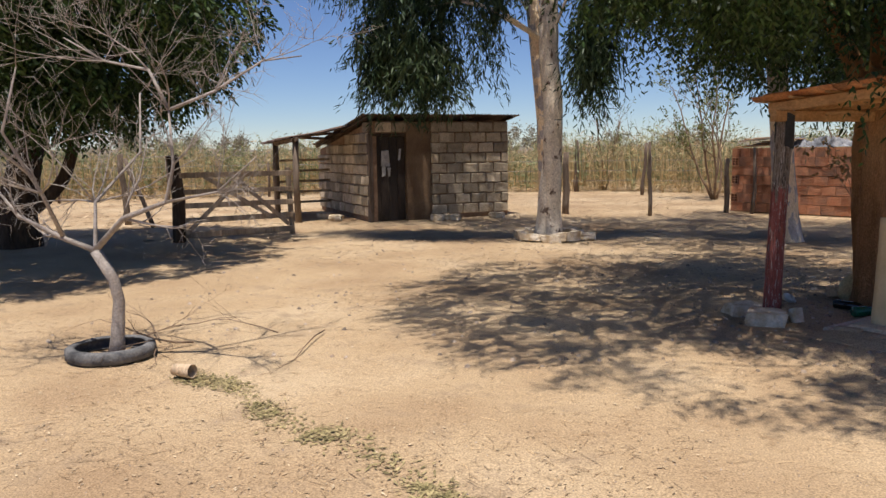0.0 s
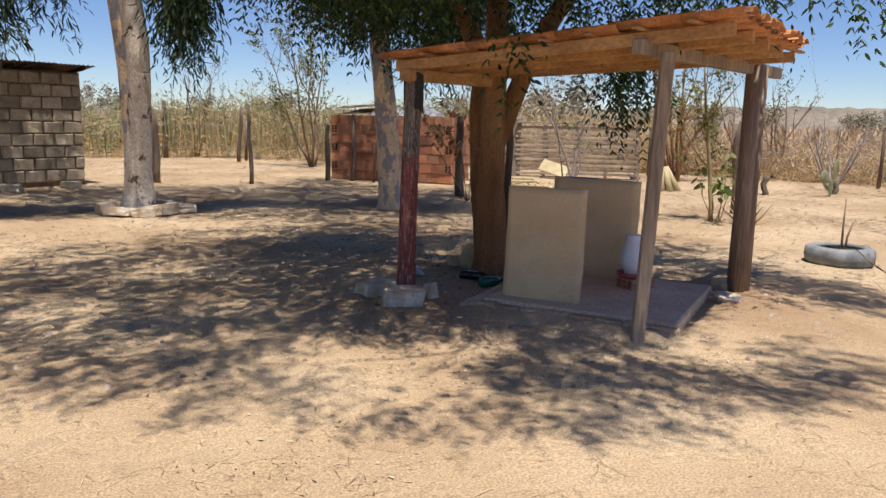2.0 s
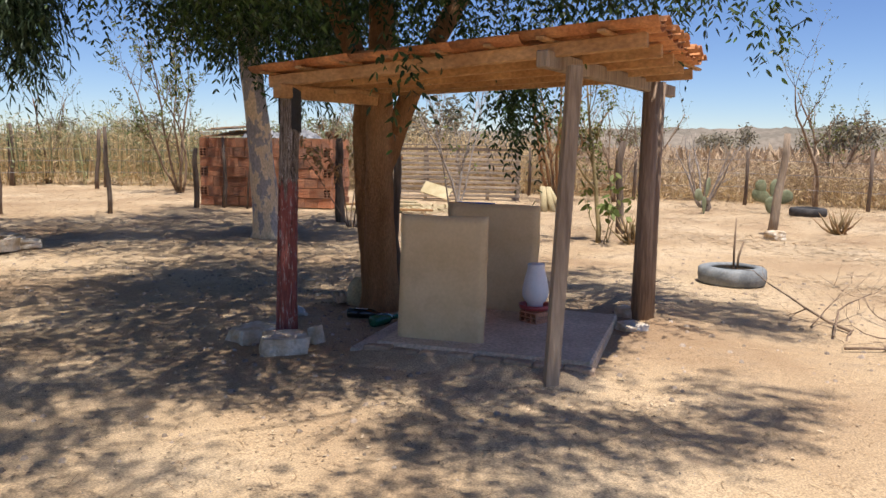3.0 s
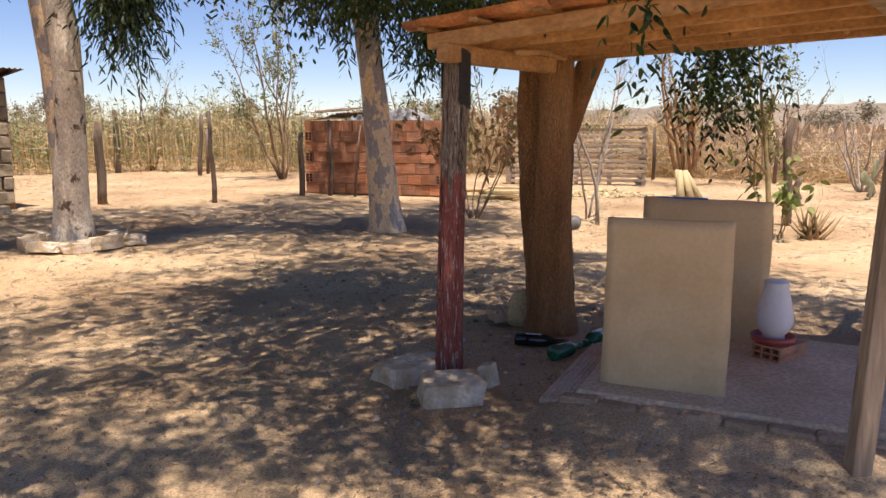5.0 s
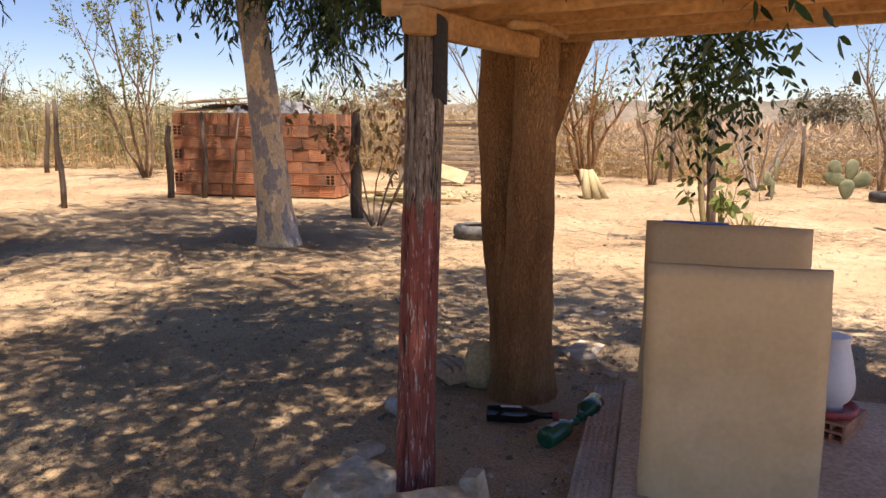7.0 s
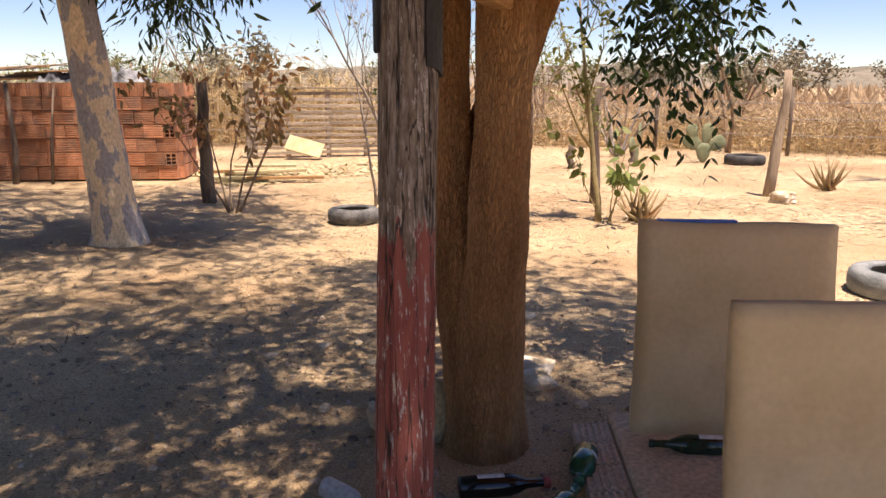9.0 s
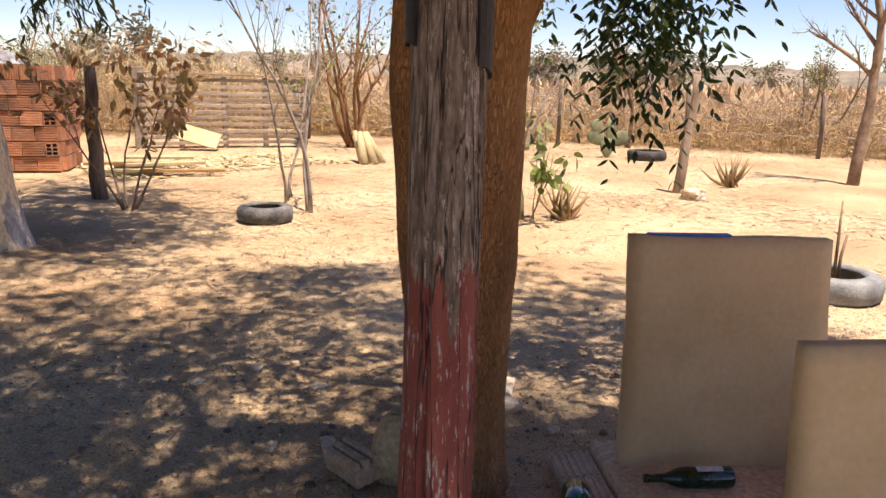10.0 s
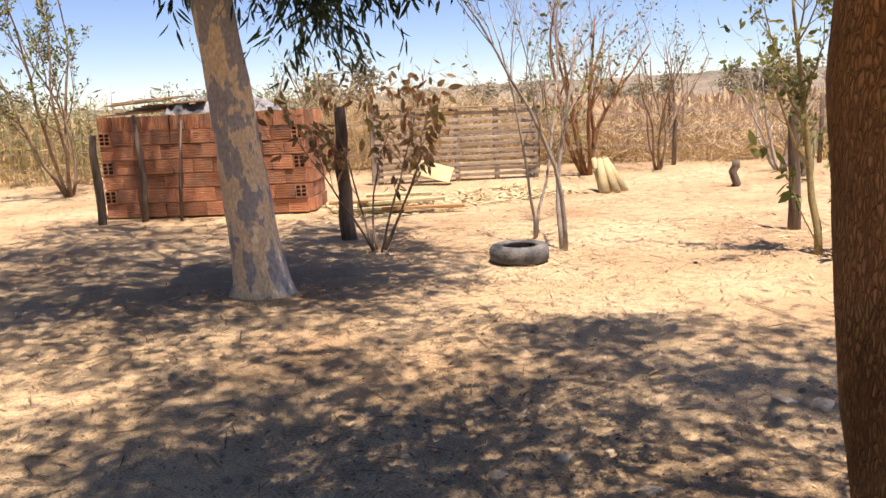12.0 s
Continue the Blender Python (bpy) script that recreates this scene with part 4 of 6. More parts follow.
for r in range(ROWS):
    z = RH * (r + 0.5) + 0.01
    crown, holes = r == ROWS - 1, r % 2 == 1
    x0 = 0.19 if holes else 0.0
    unit = 0.23 if crown else 0.30
    n = round((BLEN - 2 * x0) / unit)
    step = (BLEN - 2 * x0) / n
    for i in range(n):
        put_brick(top_b if crown else side_b[rng.randrange(3)], B0 + bd * (x0 + step * (i + 0.5)) + bb * 0.07 + Vector((0, 0, z)), bd, step / unit)
    if holes:
        for x in (0.095, BLEN - 0.095):
            put_brick(end_b, B0 + bd * x + bb * 0.07 + Vector((0, 0, z)), bd)
    for k in range(3):
        put_brick(top_b if crown else side_b[k], B0 + bb * (0.3 + 0.31 * k) + bd * 0.02 + Vector((0, 0, z)), -bb)
        put_brick(top_b if crown else side_b[k], B1 + bb * (0.3 + 0.31 * k) + Vector((0, 0, z)), bb)
for x, le, top, r0 in ((0.72, 0.10, 1.56, 0.045), (1.28, -0.06, 1.45, 0.022)):
    G = Geo()
    a = B0 + bd * x - bb * 0.3
    G.tube([a + Vector((0, 0, -0.05)), a + bd * le * 0.1 + bb * 0.1 + Vector((0, 0, 0.5)), a + bd * le * -0.3 + bb * 0.15 + Vector((0, 0, 0.95)), a + bd * -le + bb * 0.22 + Vector((0, 0, top))], [r0, r0 * 1.1, r0 * 0.8, r0 * 0.6], 8, 0.25)
    solid("pole", G, M_POSTWOOD, "dark crooked pole leaning on the brick stack", "pole", "poles", smooth=True)
TOP = RH * ROWS + 0.012
rng = random.Random(5)
for k in range(8):
    G = Geo()
    p = B0 + bd * (0.5 + 0.16 * (k % 5)) + bb * (0.12 + 0.12 * (k % 4)) + Vector((0, 0, TOP + 0.018 + 0.03 * k))
    beam(G, p - bd * 0.5 + bb * rng.uniform(-0.2, 0.2), p + bd * 0.5 + bb * rng.uniform(-0.2, 0.2) + Vector((0, 0, 0.05)), 0.16, 0.025)
    solid("board", G, M_PALLET if k % 2 else M_BEAM, "loose old board lying on the brick stack", "board", "boards on the stack")


def crumple(cx, cy, z, sx, sy, h, turn, seed, n=22):
    G = Geo()
    for j in range(n + 1):
        for i in range(n + 1):
            u, v = i / n * 2 - 1, j / n * 2 - 1
            e = max(0, 1 - max(abs(u), abs(v)) ** 4)
            hh = h * e * (0.55 + 0.9 * noise.noise(Vector((u * 2.2 + seed, v * 2.2, 0))) + 0.6 * noise.noise(Vector((u * 6, v * 6, seed))) + 0.4 * noise.noise(Vector((u * 15, v * 15, seed))))
            p = turn @ Vector((u * sx * (1 + 0.1 * noise.noise(Vector((v * 3, seed, 1)))), v * sy, 0))
            G.v.append((cx + p.x, cy + p.y, z + max(0.004, hh)))
    m = n + 1
    G.f = [(j * m + i, j * m + i + 1, (j + 1) * m + i + 1, (j + 1) * m + i) for j in range(n) for i in range(n)]
    return G


for k, (x, s, h) in enumerate(((1.35, 0.42, 0.24), (2.15, 0.50, 0.2))):
    p = B0 + bd * x + bb * 0.45
    solid("tarpaulin", crumple(p.x, p.y, TOP, s, 0.35, h, axes(bd.x, bd.y), k * 7.3), M_TARP, "crumpled grey plastic tarpaulin heaped on the brick stack", "tarpaulin", smooth=True)

# ---- trees ----
def neem_tree(name, label, trunk, bark, crown_c, crown_r, n_twigs, zmin, seed, extra=(), leaf=0.07, gate_lo=0.02, limbs=9, hang=0.5, thin=(-99, 0)):
    """Trunk pieces, limbs that reach into the crown, and a crown of feathered leaves in uneven clumps."""
    rg, rn = random.Random(seed), np.random.default_rng(seed)
    base = Vector(trunk[0][0][0])
    tree = thing(name, (base.x, base.y, 0), label, "tree")
    G = Geo()
    for pts, rad in trunk:
        G.trunk(pts, rad, 40, 0.06, 0.10, seed, 0.07)
    C, R = Vector(crown_c), Vector(crown_r)
    tops = [Vector(p[-1]) for p, _ in trunk]
    for k in range(limbs):
        s = tops[k % len(tops)]
        a = 2 * math.pi * (k + rg.random()) / limbs
        goal = C + Vector((math.cos(a) * R.x * 0.75, math.sin(a) * R.y * 0.75, rg.uniform(-0.3, 0.5) * R.z))
        mid = s.lerp(goal, 0.45) + Vector((0, 0, 0.35))
        jig = [Vector((rg.uniform(-0.28, 0.28), rg.uniform(-0.28, 0.28), rg.uniform(-0.15, 0.15))) for _ in range(8)]
        pts = [s - Vector((0, 0, 0.1)), s.lerp(mid, 0.5) + Vector((0, 0, 0.15)) + jig[0] * 0.5, mid + jig[1], mid.lerp(goal, 0.35) + jig[2], mid.lerp(goal, 0.7) + jig[3], goal]
        G.trunk(pts, [0.055, 0.030, 0.017, 0.011, 0.007, 0.004], 9, 0.15, 0.2, seed, 0.0)
        for _ in range(5):
            q = pts[rg.randrange(2, 6)]
            limb(G, q, (rg.uniform(-1, 1), rg.uniform(-1, 1), rg.uniform(-0.4, 0.5)), rg.uniform(0.7, 1.4), 0.015, rg, 0.3, 5, 4)
    part("trunk", G, bark, tree, "", True)
    P, W = [], []
    while len(P) < n_twigs:
        d = rn.normal(size=3)
        d /= np.linalg.norm(d)
        r = rn.random() ** 0.4
        p = np.array(C) + d * np.array(R) * r
        if p[2] < zmin + 0.5 * noise.noise(Vector((p[0] * 0.8, p[1] * 0.8, seed))):
            continue
        g = noise.noise(Vector(p * 0.6) + Vector((seed, 0, 0))) + 0.6 * noise.noise(Vector(p * 1.4) + Vector((seed, 3, 0)))
        if g < gate_lo + thin[1] * max(0.0, thin[0] - p[1]):
            continue
        w = d * 0.6 + rn.normal(0, 0.5, 3) + np.array((0, 0, -hang))
        P.append(p), W.append(w)
    for (c, r, n) in extra:
        for _ in range(n):
            P.append(np.array(c) + rn.normal(0, 0.42, 3) * np.array(r))
            W.append(rn.normal(0, 0.5, 3) + np.array((0, 0, -0.9)))
    B, D = pinnate(P, W, rn)
    part("crown", leaf_mesh("crown", B, D, rn.uniform(0.75, 1.25, len(B)) * leaf, rn.uniform(0.75, 1.2, len(B)) * leaf * 0.34, M_NEEM, rn), None, tree)
    return tree


T = Vector((2.61, 8.13, 0))
trunkB = [[T + Vector((0, 0, -0.12)), T + Vector((0, 0, 0.0)), T + Vector((0, 0, 0.14)), T + Vector((-0.01, -0.03, 0.45)), T + Vector((-0.04, -0.1, 0.9)), T + Vector((-0.06, -0.15, 1.5)), T + Vector((-0.05, -0.15, 2.1)), T + Vector((-0.1, -0.3, 3.0))], [0.215, 0.195, 0.17, 0.148, 0.122, 0.112, 0.11, 0.10]]
trunkA = [[T + Vector((-0.03, 0.03, 0.1)), T + Vector((-0.05, 0.07, 0.5)), T + Vector((-0.08, 0.13, 0.95)), T + Vector((-0.09, 0.17, 1.5)), T + Vector((-0.115, 0.19, 2.1)), T + Vector((-0.5, 0.3, 3.0))], [0.12, 0.112, 0.108, 0.105, 0.096, 0.085]]
trunkC = [[T + Vector((-0.07, 0.12, 0.8)), T + Vector((0.02, 0.12, 1.15)), T + Vector((0.12, 0.07, 1.45)), T + Vector((0.23, 0.02, 1.78)), T + Vector((0.4, -0.05, 2.2)), T + Vector((0.8, -0.2, 3.0))], [0.08, 0.105, 0.10, 0.097, 0.09, 0.08]]
neem_tree("shade_tree", "broad green shade tree with a forked brown trunk beside the shelter", [trunkB, trunkA, trunkC], M_BARK,
          (1.9, 6.85, 4.9), (4.25, 3.9, 2.2), 13800, 2.75, 4, gate_lo=0.11, limbs=8, thin=(6.4, 0.06),
          # extra clumps above 4 m are added out of view, set for their ground shade
          extra=(((4.05, 8.25, 2.2), (0.36, 0.36, 0.62), 165), ((2.3, 9.5, 2.7), (0.9, 0.5, 0.3), 45), ((2.0, 6.1, 2.15), (0.22, 0.22, 0.2), 10),
                 ((3.6, 5.9, 2.8), (1.0, 0.6, 0.3), 60), ((2.3, 7.4, 3.0), (1.9, 0.8, 0.42), 330), ((-0.7, 4.9, 4.1), (0.5, 0.4, 0.3), 26), ((1.2, 8.9, 3.0), (1.0, 1.0, 0.5), 160), ((2.6, 8.9, 2.8), (2.0, 0.9, 0.5), 420), ((4.3, 7.7, 3.0), (1.0, 1.0, 0.5), 160), ((1.4, 9.8, 2.95), (1.2, 0.6, 0.4), 90), ((4.7, 6.8, 2.95), (0.8, 0.8, 0.45), 70), ((4.75, 5.92, 2.6), (0.3, 0.3, 0.35), 16), ((1.5, 7.6, 3.1), (1.4, 0.9, 0.45), 170), ((0.9, 7.3, 3.4), (1.7, 1.2, 0.5), 90), ((4.5, 8.3, 4.5), (1.9, 1.7, 0.5), 950), ((2.4, 9.3, 4.5), (2.3, 1.4, 0.5), 750), ((1.8, 9.4, 3.7), (1.6, 0.9, 0.55), 500), ((2.0, 7.9, 4.2), (1.5, 1.2, 0.5), 480)))
D0 = Vector((-10.3, 10.9, 0))
neem_tree("shade_tree", "dense dark green tree with low hanging branches by the gate",
          [[[D0 + Vector((0, 0, -0.1)), D0 + Vector((0.05, 0, 0.8)), D0 + Vector((0.25, 0.1, 1.7)), D0 + Vector((0.3, 0.1, 2.8))], [0.42, 0.3, 0.26, 0.2]],
           [[D0 + Vector((0.1, 0, 0.5)), D0 + Vector((0.8, 0.3, 1.2)), D0 + Vector((1.2, 0.4, 2.6))], [0.13, 0.1, 0.08]]], M_DARKBARK,
          (-8.9, 9.1, 4.2), (3.8, 4.7, 2.3), 14000, 1.95, 9, leaf=0.12, gate_lo=-0.28)


def gum_tree(x, y, label, trunk, bark, clusters, seed, stem2=None, n_leaf=16):
    """Pale tall trunk, long limbs and hanging strands of narrow leaves."""
    rg, rn = random.Random(seed), np.random.default_rng(seed)
    tree = thing("gum_tree", (x, y, 0), label, "tree", "gum trees")
    G = Geo()
    G.trunk(trunk[0], [r * 0.9 for r in trunk[1]], 36, 0.08, 0.09, seed, 0.03)
    top = Vector(trunk[0][-1])
    mids = [Vector(p) for p in trunk[0]]
    for c, r, n in clusters:
        c = Vector(c)
        s = min(mids[2:], key=lambda p: abs(p.z - c.z - 0.3))
        a = c + Vector((0, 0, r[2] + 0.3))
        pts = [s, s.lerp(a, 0.4) + Vector((0, 0, 0.3)), s.lerp(a, 0.75) + Vector((0, 0, 0.25)), a]
        G.tube(pts, [0.035, 0.026, 0.018, 0.01], 8, 0.1)
    part("trunk", G, bark, tree, "", True)
    if stem2:
        G = Geo()
        G.tube(stem2[0], stem2[1], 14, 0.12, seed + 1, freq=3)
        part("trunk", G, M_EUCBARK2, tree, "second slimmer tan stem", True)
    B, D = [], []
    for c, r, n in clusters:
        for _ in range(int(n * 1.9)):
            d = rn.normal(size=3)
            d /= max(1e-6, np.linalg.norm(d))
            p = np.array(c) + d * np.array(r) * rn.random() ** 0.5 + np.array((0, 0, 0.3))
            L = rn.uniform(0.45, 1.0) * min(1.0, r[2] + 0.2)
            sway = rn.normal(0, 0.22, 3)
            for i in range(n_leaf):
                t = i / n_leaf
                q = p + np.array((sway[0] * t, sway[1] * t, -L * t)) + rn.normal(0, 0.025, 3)
                B.append(q)
                D.append(rn.normal(0, 0.42, 3) + np.array((sway[0], sway[1], -0.95)))
    B, D = np.array(B), np.array(D)
    part("crown", leaf_mesh("crown", B, D, rn.uniform(0.10, 0.19, len(B)), rn.uniform(0.018, 0.03, len(B)), M_EUC, rn), None, tree)
    return tree


e = Vector((-1.25, 13.5, 0))
gum_tree(e.x, e.y, "tall gum tree with a white mottled trunk ringed by stones",
         [[e + Vector((0, 0, -0.05)), e + Vector((-0.01, 0, 0.12)), e + Vector((0.0, 0, 0.6)), e + Vector((0.05, 0, 1.5)), e + Vector((0.05, 0, 2.4)), e + Vector((-0.03, 0, 3.4)), e + Vector((0.0, 0.1, 5.0)), e + Vector((0.1, 0.2, 7.0))], [0.34, 0.27, 0.225, 0.19, 0.19, 0.185, 0.16, 0.1]],
         M_EUCBARK,
         # clusters from 5.6 m up are added above the view to shade hut and yard
         [((-4.0, 12.7, 3.2), (0.6, 0.7, 0.8), 190), ((-3.2, 12.7, 3.0), (0.6, 0.8, 0.7), 180), ((-3.5, 12.8, 4.3), (1.0, 1.0, 0.7), 240), ((-2.1, 13.0, 4.1), (0.4, 0.5, 0.5), 28), ((-2.6, 14.3, 3.6), (0.5, 0.6, 0.8), 40),
          ((-0.5, 13.2, 3.2), (0.42, 0.5, 0.85), 160), ((0.1, 13.4, 4.2), (0.7, 0.8, 0.6), 140), ((1.0, 13.2, 4.6), (0.8, 0.8, 0.5), 70), ((-0.6, 13.2, 6.3), (2.2, 2.0, 1.2), 330), ((-1.9, 15.2, 5.6), (2.4, 2.0, 0.9), 520), ((-4.3, 15.6, 5.6), (2.6, 2.0, 0.9), 560), ((-4.6, 12.2, 6.3), (1.7, 1.0, 0.6), 300), ((-2.4, 12.2, 6.3), (1.6, 1.0, 0.6), 300)],
         21, stem2=[[e + Vector((-0.06, 0.08, 0.2)), e + Vector((-0.1, 0.09, 1.2)), e + Vector((-0.11, 0.08, 2.1)), e + Vector((-0.24, 0.1, 3.4)), e + Vector((-0.5, 0.3, 5.5))], [0.12, 0.115, 0.13, 0.14, 0.09]])
e = Vector((2.70, 13.6, 0))
gum_tree(e.x, e.y, "slim gum tree with patchy tan and grey bark",
         [[e + Vector((0, 0, -0.05)), e + Vector((0.0, 0, 0.15)), e + Vector((-0.05, 0, 0.6)), e + Vector((-0.11, 0, 1.4)), e + Vector((-0.19, 0, 2.2)), e + Vector((-0.26, 0.05, 3.2)), e + Vector((-0.25, 0.1, 5.0)), e + Vector((0.0, 0.1, 6.8))], [0.34, 0.265, 0.225, 0.195, 0.185, 0.175, 0.13, 0.06]],
         M_EUCBARK2,
         # clusters from 4.8 m up: mostly unseen, placed to shade yard and brick stack
         [((3.2, 13.3, 2.45), (0.3, 0.3, 0.5), 26), ((3.65, 13.1, 2.75), (0.35, 0.35, 0.5), 28), ((2.2, 13.4, 3.3), (0.9, 0.8, 0.7), 120), ((3.4, 13.4, 3.5), (1.0, 0.9, 0.8), 140), ((3.2, 13.3, 5.2), (2.0, 1.8, 1.2), 330), ((1.5, 11.7, 5.2), (2.2, 1.2, 0.7), 180), ((2.5, 10.5, 4.9), (1.8, 1.1, 0.6), 90), ((3.6, 12.0, 5.0), (1.2, 1.0, 0.6), 100), ((1.5, 13.6, 5.2), (2.2, 1.8, 0.9), 380), ((1.6, 15.8, 5.4), (2.6, 2.0, 0.9), 600), ((4.6, 15.4, 4.8), (1.4, 1.4, 0.7), 130), ((3.3, 12.5, 5.7), (1.9, 1.6, 0.5), 280), ((4.2, 14.2, 5.3), (1.2, 1.2, 0.5), 150), ((2.5, 17.9, 5.4), (1.4, 1.4, 0.6), 170)],
         23)


def bare_tree(name, x, y, h, r, label, seed, stems=4, depth=2, kids=4, leaves=0, leafmat=None, leafsize=0.06, bark=None, spread=0.35, category="shrub", group="shrubs", lean=(0, 0), drop=0.0):
    """A shrub of crooked stems with bare twigs and, where it has them, sparse leaves."""
    rg, rn = random.Random(seed), np.random.default_rng(seed)
    tree = thing(name, (x, y, 0), label, category, group)
    G, tips = Geo(), []
    for k in range(stems):
        a = 2 * math.pi * (k + rg.random() * 0.5) / stems
        w = (math.cos(a) * spread + lean[0], math.sin(a) * spread + lean[1], 1)
        o = 0.05 if stems > 1 else 0
        pts, rad = limb(G, (x + math.cos(a) * o, y + math.sin(a) * o, -0.05), w, h * rg.uniform(0.75, 1.0), r, rg, 0.2, 8, 9, 0.1)
        twigs(G, pts, rad, rg, depth, kids, 0.8, 0.42, 0.12, tips)
    part("stem", G, bark or M_TWIG, tree, "", True)
    if leaves and tips:
        B, D = [], []
        for _ in range(leaves):
            p, d = tips[rg.randrange(len(tips))]
            B.append(np.array(p) + rn.normal(0, 0.03, 3))
            D.append(np.array(d) * 0.6 + rn.normal(0, 0.6, 3) + np.array((0, 0, -drop)))
        part("foliage", leaf_mesh("foliage", B, D, rn.uniform(0.7, 1.3, leaves) * leafsize, rn.uniform(0.7, 1.3, leaves) * leafsize * 0.45, leafmat or M_SPARSE, rn), None, tree)
    return tree


bare_tree("shrub", 2.4, 24.6, 4.6, 0.038, "tall thin shrub with sparse yellow-green leaves", 31, 5, 3, 5, 2600, M_SPARSE, 0.085, spread=0.3)
bare_tree("shrub", 11.3, 19.0, 3.9, 0.05, "many-stemmed reddish shrub with a few green leaves", 32, 6, 3, 5, 600, M_SPARSE, 0.08, M_BARK, spread=0.38)
bare_tree("shrub", 12.9, 18.6, 2.8, 0.03, "thin bare many-stemmed shrub", 33, 5, 2, 4, 60, spread=0.35)
bare_tree("shrub", 7.32, 11.45, 2.9, 0.042, "slender greenish sapling with thin tangled branches", 34, 1, 3, 8, 800, M_SPARSE, 0.07, M_GREENSTEM, spread=0.02, drop=0.5)
bare_tree("vine", 7.38, 11.38, 0.95, 0.01, "leafy vine climbing the foot of the sapling", 44, 4, 2, 3, 90, M_SPARSE, 0.15, M_GREENSTEM, spread=0.22, category="vine", group="", drop=0.9)
bare_tree("shrub", 16.8, 15.6, 3.6, 0.05, "small sparse tree with few leaves", 35, 2, 2, 5, 420, M_SPARSE, 0.07, spread=0.25)
bare_tree("shrub", 6.06, 14.1, 3.2, 0.019, "bare grey sapling with crooked twigs", 36, 2, 3, 6, 140, M_SPARSE, 0.07, M_GREYTWIG, spread=0.2)
bare_tree("shrub", 5.80, 13.3, 3.0, 0.026, "crooked grey-brown dead sapling", 37, 2, 3, 6, 60, M_SPARSE, 0.07, M_GREYTWIG, spread=0.14)
bare_tree("shrub", 4.38, 14.7, 1.65, 0.015, "low bush with large drooping browning leaves", 38, 6, 2, 5, 330, M_BROWNLEAF, 0.135, M_TWIG, spread=0.75, drop=1.3)
bare_tree("bare_tree", 13.97, 9.9, 4.4, 0.10, "leafless spreading tree with reddish twigs", 61, 1, 3, 7, 0, None, 0.07, M_TWIG, spread=0.06, category="tree", group="", lean=(-0.05, 0))
bare_tree("shrub", 14.1, 16.6, 2.1, 0.03, "bleached leafless dead bush", 39, 8, 2, 3, 0, None, 0.07, M_GREYTWIG, spread=0.75)
for k, (x, y, h) in enumerate(((6.6, 24.5, 3.0), (8.5, 25.5, 3.4), (-1.2, 30, 3.2), (15.5, 20.5, 3.0), (19, 17, 2.6), (20, 12.5, 2.4), (5.0, 24.2, 2.2), (18.2, 9.2, 3.2), (13.5, 22.6, 2.6))):
    bare_tree("shrub", x, y, h, 0.04, "thin dry shrub with sparse leaves at the field edge", 50 + k, 5, 2, 4, 260, M_SPARSE, 0.08, spread=0.4)

# dead tree standing in a tyre
Q = Vector((-3.56, 4.76, 0))
RT, FW = Vector((0.93, 0.37, 0)), Vector((-0.37, 0.93, 0))
rg = random.Random(8)
dead = thing("dead_tree", Q, "small leafless grey tree growing from a tyre", "tree")
G = Geo()


def qp(u, z, d=0.0):
    return Q + RT * u + FW * d + Vector((0, 0, z))


G.tube([qp(0, -0.05), qp(0.02, 0.15), qp(0.05, 0.45), qp(0.02, 0.62), qp(-0.1, 0.85)], [0.07, 0.05, 0.043, 0.043, 0.045], 12, 0.15)
mains = [([qp(-0.1, 0.85), qp(-0.38, 0.95, 0.1), qp(-0.7, 1.12, 0.15), qp(-0.9, 1.38, 0.2)], 0.04), ([qp(-0.36, 0.95, 0.1), qp(-0.42, 1.3, -0.1), qp(-0.62, 1.75, -0.2), qp(-0.45, 2.2, -0.3)], 0.03),
         ([qp(-0.1, 0.85), qp(0.15, 1.1, -0.1), qp(0.48, 1.22, -0.15), qp(0.56, 1.5, -0.2), qp(0.55, 1.9, -0.2)], 0.042), ([qp(0.48, 1.22, -0.15), qp(0.9, 1.3, -0.4), qp(1.2, 1.55, -0.5)], 0.02),
         ([qp(0.55, 1.9, -0.2), qp(0.4, 2.2, -0.1), qp(0.0, 2.3, 0.2), qp(-0.35, 2.5, 0.4)], 0.026), ([qp(0.55, 1.9, -0.2), qp(0.85, 2.05, 0), qp(1.2, 2.3, 0.2), qp(1.5, 2.35, 0.3)], 0.024),
         ([qp(-0.1, 0.85), qp(-0.2, 1.2, 0.4), qp(0.1, 1.6, 0.7), qp(0.1, 2.1, 0.8)], 0.03), ([qp(-0.45, 1.4, -0.1), qp(-0.8, 1.8, -0.3), qp(-0.9, 2.3, -0.3)], 0.022)]
part("trunk", G, M_GREYTWIG, dead, "", True)
for pts, r in mains:
    G = Geo()
    rad = [r * 0.62 * (1 - 0.65 * i / (len(pts) - 1)) for i in range(len(pts))]
    G.tube(pts, rad, 8, 0.1)
    twigs(G, pts, rad, rg, 3, 6, 0.95, 0.55, 0.06)
    part("branch", G, M_GREYTWIG, dead, "", True)


